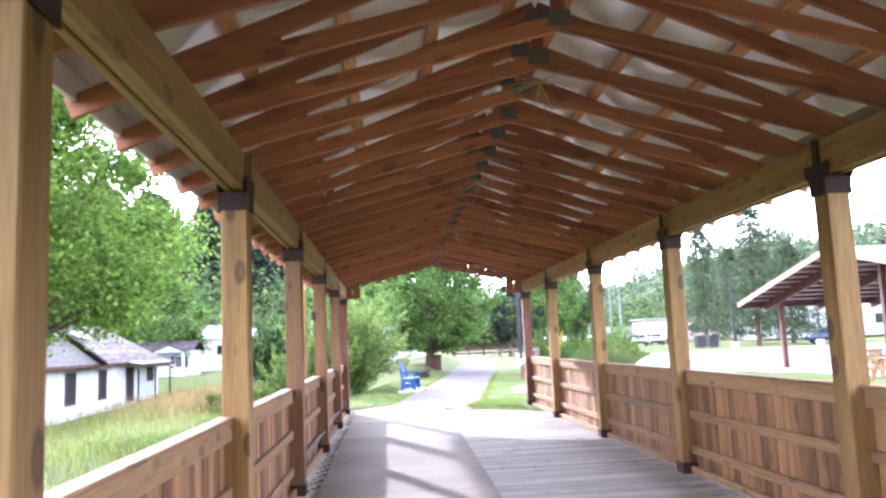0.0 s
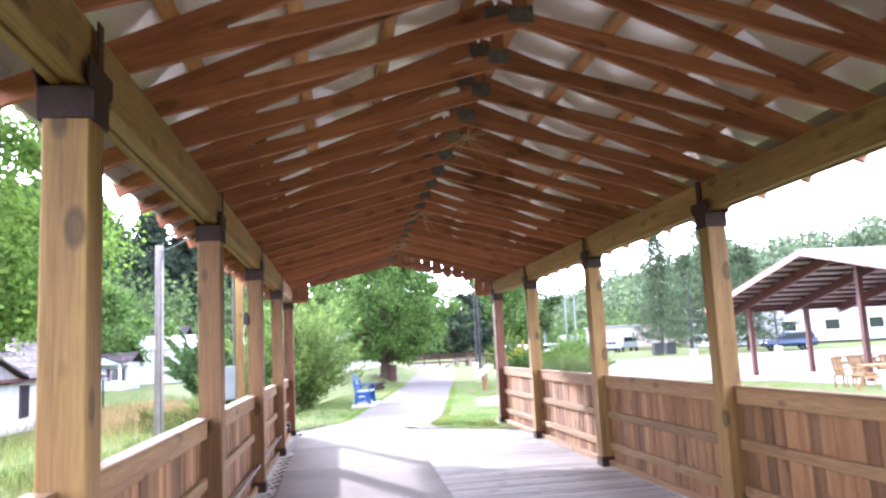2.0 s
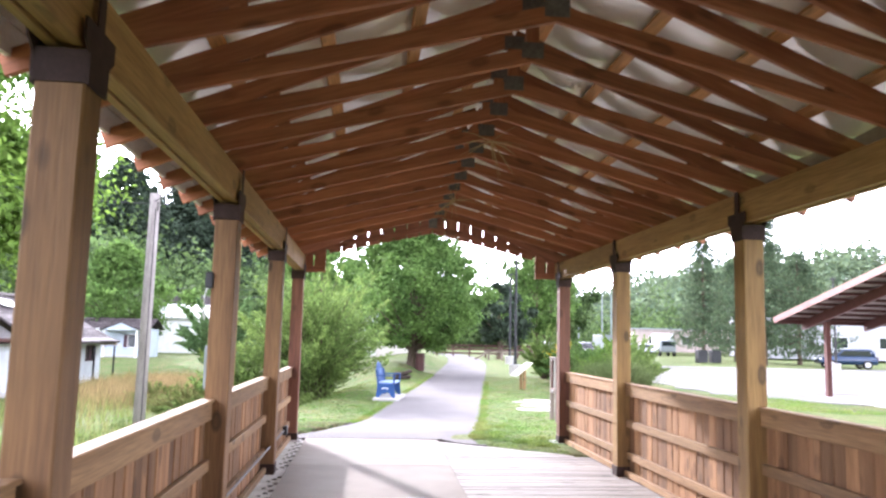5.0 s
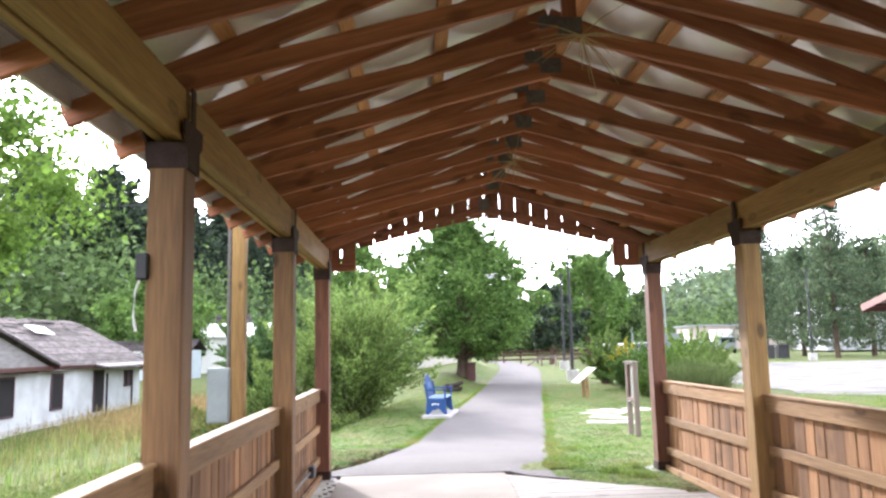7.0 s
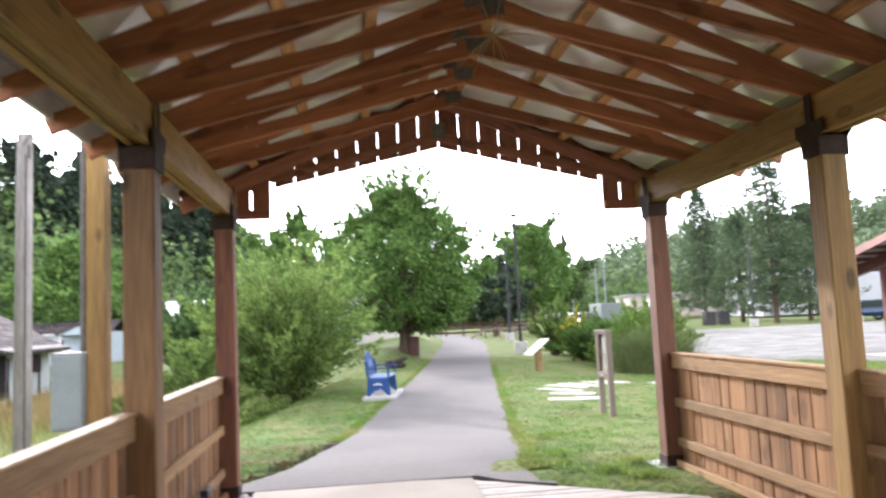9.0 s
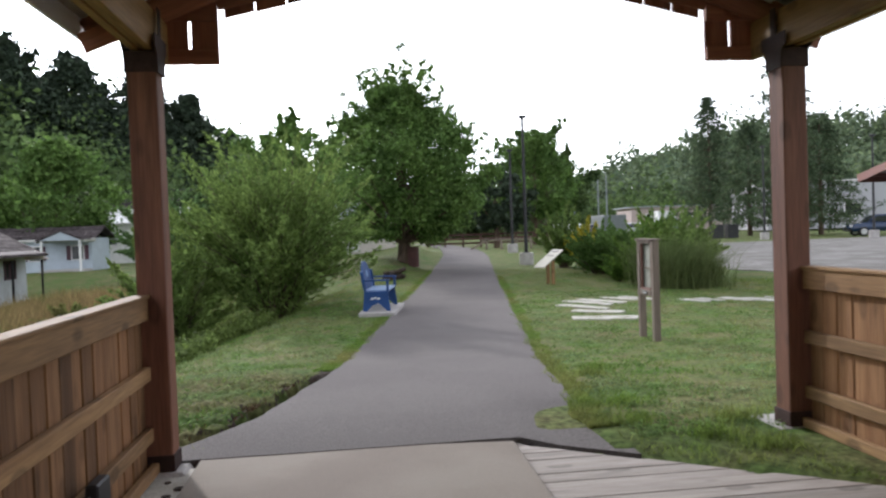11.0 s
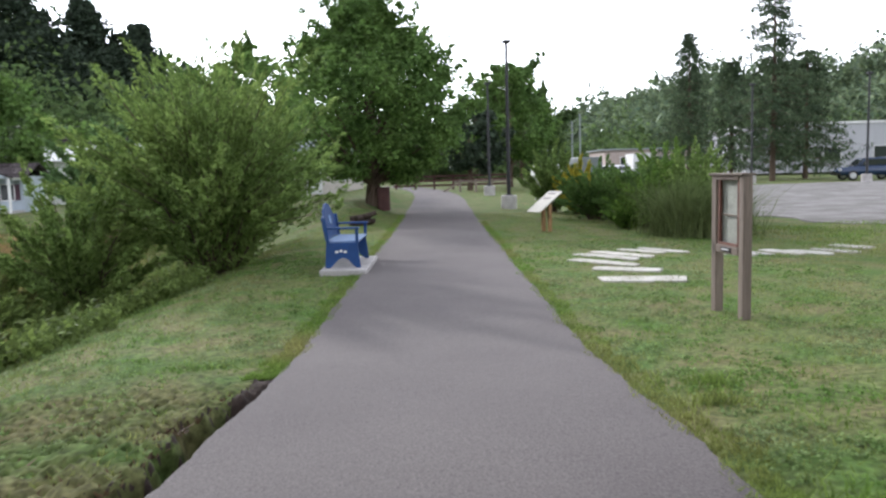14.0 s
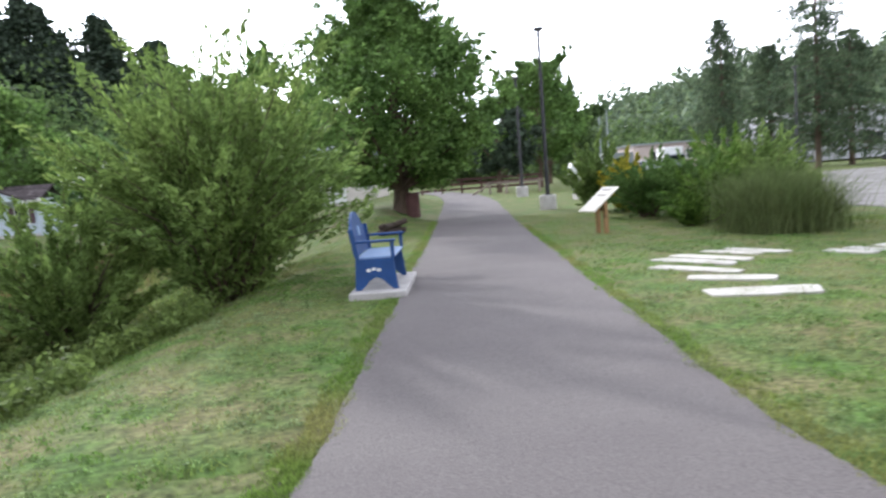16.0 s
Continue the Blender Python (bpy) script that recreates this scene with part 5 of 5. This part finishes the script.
# ---- planting bed on the lawn ----
BED = [((9.7, 40.4), 1.7, 1.4, LEAF), ((10.4, 38.4), 1.9, 1.5, LEAF), ((10.0, 36.8), 1.6, 1.1, LEAF_BRIGHT), ((11.7, 37.6), 2.2, 1.5, LEAF_SHRUB), ((12.4, 41.0), 2.4, 1.5, LEAF_BRIGHT), ((11.2, 36.0), 1.6, 1.1, LEAF_SHRUB), ((10.4, 34.7), 1.4, 1.0, LEAF_SHRUB)]
for i, (p, h, r, m) in enumerate(BED):
    shrub(p, h, r, 52, 0.042, m, "leafy green shrub in the planting bed", 50 + i, 34)
shrub((9.0, 36.1), 0.8, 0.6, 40, 0.035, LEAF_BRIGHT, "small clipped bright green bush", 60, 30)
shrub((9.5, 44.5), 2.4, 1.2, 34, 0.055, LEAF_SHRUB, "young pale green sapling with open branches", 61, 44)
FLOWER = leaves("yellow_flower", (0.62, 0.48, 0.035), (0.34, 0.34, 0.05))
shrub((10.0, 43.0), 1.9, 0.9, 30, 0.06, FLOWER, "shrub covered in yellow flowers", 62, 60)


def blades(name, pts, height, width, mat, label, category, lean=0.35, zf=ground_z, zoff=0.0, plain=False, clump=0.0):
    """A stand of single grass blades as tapering strips."""
    n = len(pts)
    z = zf(pts[:, 0], pts[:, 1]) + zoff
    a = RNG.random(n) * 2 * math.pi
    lump = np.sin(pts[:, 0] * 5.1 + 2 * np.sin(pts[:, 1] * 2.3)) * np.sin(pts[:, 1] * 4.7 + 2 * np.sin(pts[:, 0] * 1.9)) + 0.6 * np.sin(pts[:, 0] * 13.7 + pts[:, 1] * 3.1) * np.sin(pts[:, 1] * 11.9)
    h = height * (0.55 + 0.7 * RNG.random(n)) * (1 + clump * lump)
    w = width * (0.7 + 0.6 * RNG.random(n))
    base = np.stack([pts[:, 0], pts[:, 1], z - 0.01], axis=1)
    side = np.stack([np.cos(a) * w, np.sin(a) * w, np.zeros(n)], axis=1)
    b = RNG.random(n) * 2 * math.pi
    l = lean * h * RNG.random(n)
    tip = base + np.stack([np.cos(b) * l, np.sin(b) * l, h], axis=1)
    midp = base + np.stack([np.cos(b) * l * 0.3, np.sin(b) * l * 0.3, h * 0.55], axis=1)
    if plain:
        return tagged(new(name, quads(base - side, base + side, tip + side * 0.15, tip - side * 0.15, mat)), label, category, kind="stuff")
    me = quads(base - side, base + side, midp + side * 0.75, midp - side * 0.75, mat)
    me2 = quads(midp - side * 0.75, midp + side * 0.75, tip + side * 0.12, tip - side * 0.12, mat)
    bm = bmesh.new()
    bm.from_mesh(me)
    bm.from_mesh(me2)
    bm.to_mesh(me)
    bm.free()
    return tagged(new(name, me), label, category, kind="stuff")


def cavity(y):
    """Width of the washed-out hole beside the asphalt."""
    y = np.asarray(y, float)
    return (0.24 + 0.07 * np.sin(y * 4.3) + 0.045 * np.sin(y * 11) + 0.025 * np.sin(y * 29)) * (1 - 0.85 * smooth(20.6, 21.9, y))


def lawn_points(n, y0, y1, lo, hi, power=1.5):
    y = y0 + (y1 - y0) * RNG.random(n) ** power
    x = RNG.uniform(lo, hi, n)
    keep = (np.abs(x - path_x(y)) > 1.37 + 0.14 * np.maximum(0, 18.9 - y) + 0.05 * np.sin(y * 3.1)) & ((y > 17.9) | ((x > 1.5) & (x < 3.2) & (y > 17.74 - (x - 1.36) / 1.44)))
    keep &= ~((x > 14.8) & (y > 27))
    rut = path_x(y) - 1.33 - 0.3 * np.maximum(0, 18.9 - y) - x
    keep &= ~((rut < cavity(y) + 0.03) & (rut > -1.0) & (y > 18.0) & (y < 22.2))
    keep &= np.sin(x * 4.3 + 1.5 * np.sin(y * 1.7)) * np.sin(y * 3.9 + 1.5 * np.sin(x * 2.2)) + 0.9 * RNG.normal(size=n) > -0.75
    return np.stack([x, y], axis=1)[keep]


blades("lawn_grass", lawn_points(240000, 16.2, 44, -4.5, 12, 1.6), 0.040, 0.0044, BLADE, "short mown lawn grass, patchy green and straw", "grass", 1.3, plain=True, clump=0.55)
blades("edge_grass", np.concatenate([np.stack([path_x(y) + s * (1.27 + 0.06 * np.sin(y * 2.3 + s) * np.sin(y * 5.9) + 0.26 * RNG.random(10000)), y], axis=1) for s, lo in ((-1, 22.0), (1, 17.9)) for y in (lo + 22 * RNG.random(10000) ** 1.6,)]), 0.050, 0.0042, BLADE, "longer grass overhanging the path edge", "grass", 0.9)
wy, wx = -12 + 62 * RNG.random(65000), -2.6 - 17 * RNG.random(65000) ** 1.3
wk = wx < path_x(np.clip(wy, 18, 60)) - 1.4 - 3.0
wk &= ~((wx < -13.3) & (wy > 32))
wk &= ~((wy > 19) & (wx > path_x(wy) - 5.6))
wk &= np.sin(wx * 0.8 + 2 * np.sin(wy * 0.35)) + 1.2 * RNG.normal(size=len(wx)) > -0.5
blades("tall_weeds", np.stack([wx, wy], axis=1)[wk & (wx < -1.6)], 0.48, 0.010, WEED, "tall weeds and straw-coloured grass on the low ground", "weeds", 0.5)
ry, rx = 33.4 + 0.42 * RNG.normal(size=12000), 9.75 + 0.42 * RNG.normal(size=12000)
blades("ornamental_grass", np.stack([rx, ry], axis=1)[:12000], 1.0, 0.007, REED, "dense tall ornamental grass in the planting bed", "grass", 1.1, clump=0.3)
dx, dy = -9.6 + 1.5 * RNG.normal(size=9000), 40.5 + 3.2 * RNG.normal(size=9000)
DRY = leaves("dry_grass_blade", (0.31, 0.225, 0.110), (0.22, 0.185, 0.080), 0.3)
blades("dry_grass", np.stack([dx, dy], axis=1), 0.75, 0.012, DRY, "patch of tall orange-brown dry grass on the low ground", "grass", 0.5)
ex = 10.5 + 6.5 * RNG.random(16000) ** 0.8
ey = 27.5 + 8.0 * RNG.random(16000)
ek = (np.sin(ex * 1.7 + 2 * np.sin(ey * 0.9)) + 0.8 * RNG.normal(size=16000) > -0.2) & (ex < 15.8 + 0.9 * np.maximum(0.0, 35 - ey) + 1.2 * RNG.normal(size=16000))
blades("lot_edge_grass", np.stack([ex, ey], axis=1)[ek], 0.06, 0.007, BLADE, "ragged grass creeping over the gravel edge", "grass", 0.9, plain=True, zoff=0.03)
tx = np.concatenate([np.stack([c[0] + RNG.normal(size=170) * 0.10, c[1] + RNG.normal(size=170) * 0.08], axis=1) for c in ((2.95, 20.75), (2.7, 20.3), (2.45, 18.6), (2.7, 17.5), (2.95, 17.2), (3.1, 17.9), (2.3, 18.0))])
blades("grass_tuft", tx, 0.09, 0.005, BLADE, "taller tufts of grass in the lawn", "grass", 0.8)
for i, p in enumerate([(-5.5, 33.0), (-8.0, 36.0), (-4.3, 27.0), (-3.9, 25.6), (-4.7, 28.6), (-5.4, 30.2), (-4.1, 23.2), (-6.3, 31.5)]):
    shrub(p, 0.7 + 0.25 * (i % 3), 0.9, 34, 0.042, WEED if i % 2 else WEED_LEAF, "leafy weed clump on the low ground", 80 + i, 26, name="weed_clump", long=2.0)

# clover and low weeds, as ground cover
gy, gx = 17.6 + 15 * RNG.random(11000) ** 1.4, RNG.uniform(-4.0, 9.0, 11000)
gr = path_x(gy) - 1.4 - gx
gk = (np.abs(gx - path_x(gy)) > 1.5) & ((gx > 2.2) | (gy > 18.2)) & ((gr > 0.55) | (gy > 22.2) | (gx > 1)) & (np.sin(gx * 2.9 + np.sin(gy * 1.3) * 2) * np.sin(gy * 2.3 + 1) + 0.6 * RNG.normal(size=11000) > 0.0)
gx, gy = gx[gk], gy[gk]
CLOVER = leaves("clover_leaf", (0.135, 0.245, 0.055), (0.230, 0.290, 0.140), 0.4)
tagged(new("clover", leaf_cloud(np.stack([gx, gy, ground_z(gx, gy) + 0.014], axis=1), 0.05 + 0.08 * RNG.random(len(gx)), 18, 0.019, CLOVER, 0.2, 1.2)), "flat patches of pale clover in the lawn", "grass", kind="stuff")
by = 19.5 + 15 * RNG.random(1100)
be = 3.0 + 0.5 * np.sin(by * 1.9) + 4.0 * RNG.random(1100)
bx = path_x(by) - 1.4 - be
tagged(new("low_weeds", leaf_cloud(np.stack([bx, by, ground_z(bx, by) + 0.10 + 0.04 * be * RNG.random(1100)], axis=1), 0.16 + 0.16 * RNG.random(1100), 44, 0.040, WEED_LEAF, 0.9, 2.2)), "leafy yellow-green weeds covering the bank", "weeds", kind="stuff")

# eroded gully at the edge of the asphalt
def bank_z(E, Y, mud):
    X = path_x(Y) - 1.33 - 0.3 * np.maximum(0, 18.9 - Y) - E
    fade = smooth(18.0, 18.6, Y) * (1 - smooth(21.5, 22.1, Y))
    lip = cavity(Y)
    hole = 0.26 * fade * (1 - smooth(lip - 0.10, lip, E))
    bumps = 0.018 * np.sin(E * 31 + 2 * np.sin(Y * 13)) * np.sin(Y * 23 + 3 * np.sin(E * 9)) + 0.012 * np.sin(E * 67) * np.sin(Y * 51)
    return X, ground_z(X, Y) + 0.004 + mud - hole + bumps * (0.5 + fade)


def bank_sheet(e0, e1, y0, y1, nx, ny, mat, name, lift=0.0):
    E, Y = np.meshgrid(np.linspace(e0, e1, nx), np.linspace(y0, y1, ny))
    X, Z = bank_z(E, Y, lift)
    i = np.arange(nx * ny).reshape(ny, nx)
    f = np.stack([i[:-1, 1:], i[:-1, :-1], i[1:, :-1], i[1:, 1:]], axis=-1).reshape(-1, 4)
    me = bpy.data.meshes.new(name)
    me.from_pydata(np.stack([X, Y, Z], axis=-1).reshape(-1, 3).tolist(), [], f.tolist())
    me.shade_smooth()
    me.materials.append(mat)
    return me


tagged(new("gully", bank_sheet(-0.25, 0.55, 17.75, 22.3, 50, 200, MUD, "gully")), "dark washed-out earth along the asphalt edge", "earth", kind="structure")
tagged(new("bank", bank_sheet(0.12, 1.9, 17.75, 22.5, 60, 200, TURF, "bank", 0.008)), "uneven grassy bank beside the washed-out edge", "bank", kind="structure")
litter = np.stack([path_x(y) - 1.4 - 0.3 * np.maximum(0, 18.9 - y) - e for y, e in ((18.2 + 3.4 * RNG.random(900), 0.15 + 0.75 * RNG.random(900) ** 1.6),)] + [np.zeros(900)], axis=1)
ly = 18.2 + 3.4 * RNG.random(900)
litter[:, 1] = ly
litter[:, 0] = path_x(ly) - 1.4 - 0.3 * np.maximum(0, 18.9 - ly) - 0.12 - 0.8 * RNG.random(900) ** 1.5
blades("leaf_litter", litter, 0.03, 0.014, leaves("dead_leaf", (0.16, 0.11, 0.06), (0.08, 0.055, 0.035), 0.1), "dead leaves and torn grass along the wash-out", "litter", 2.0, plain=True)
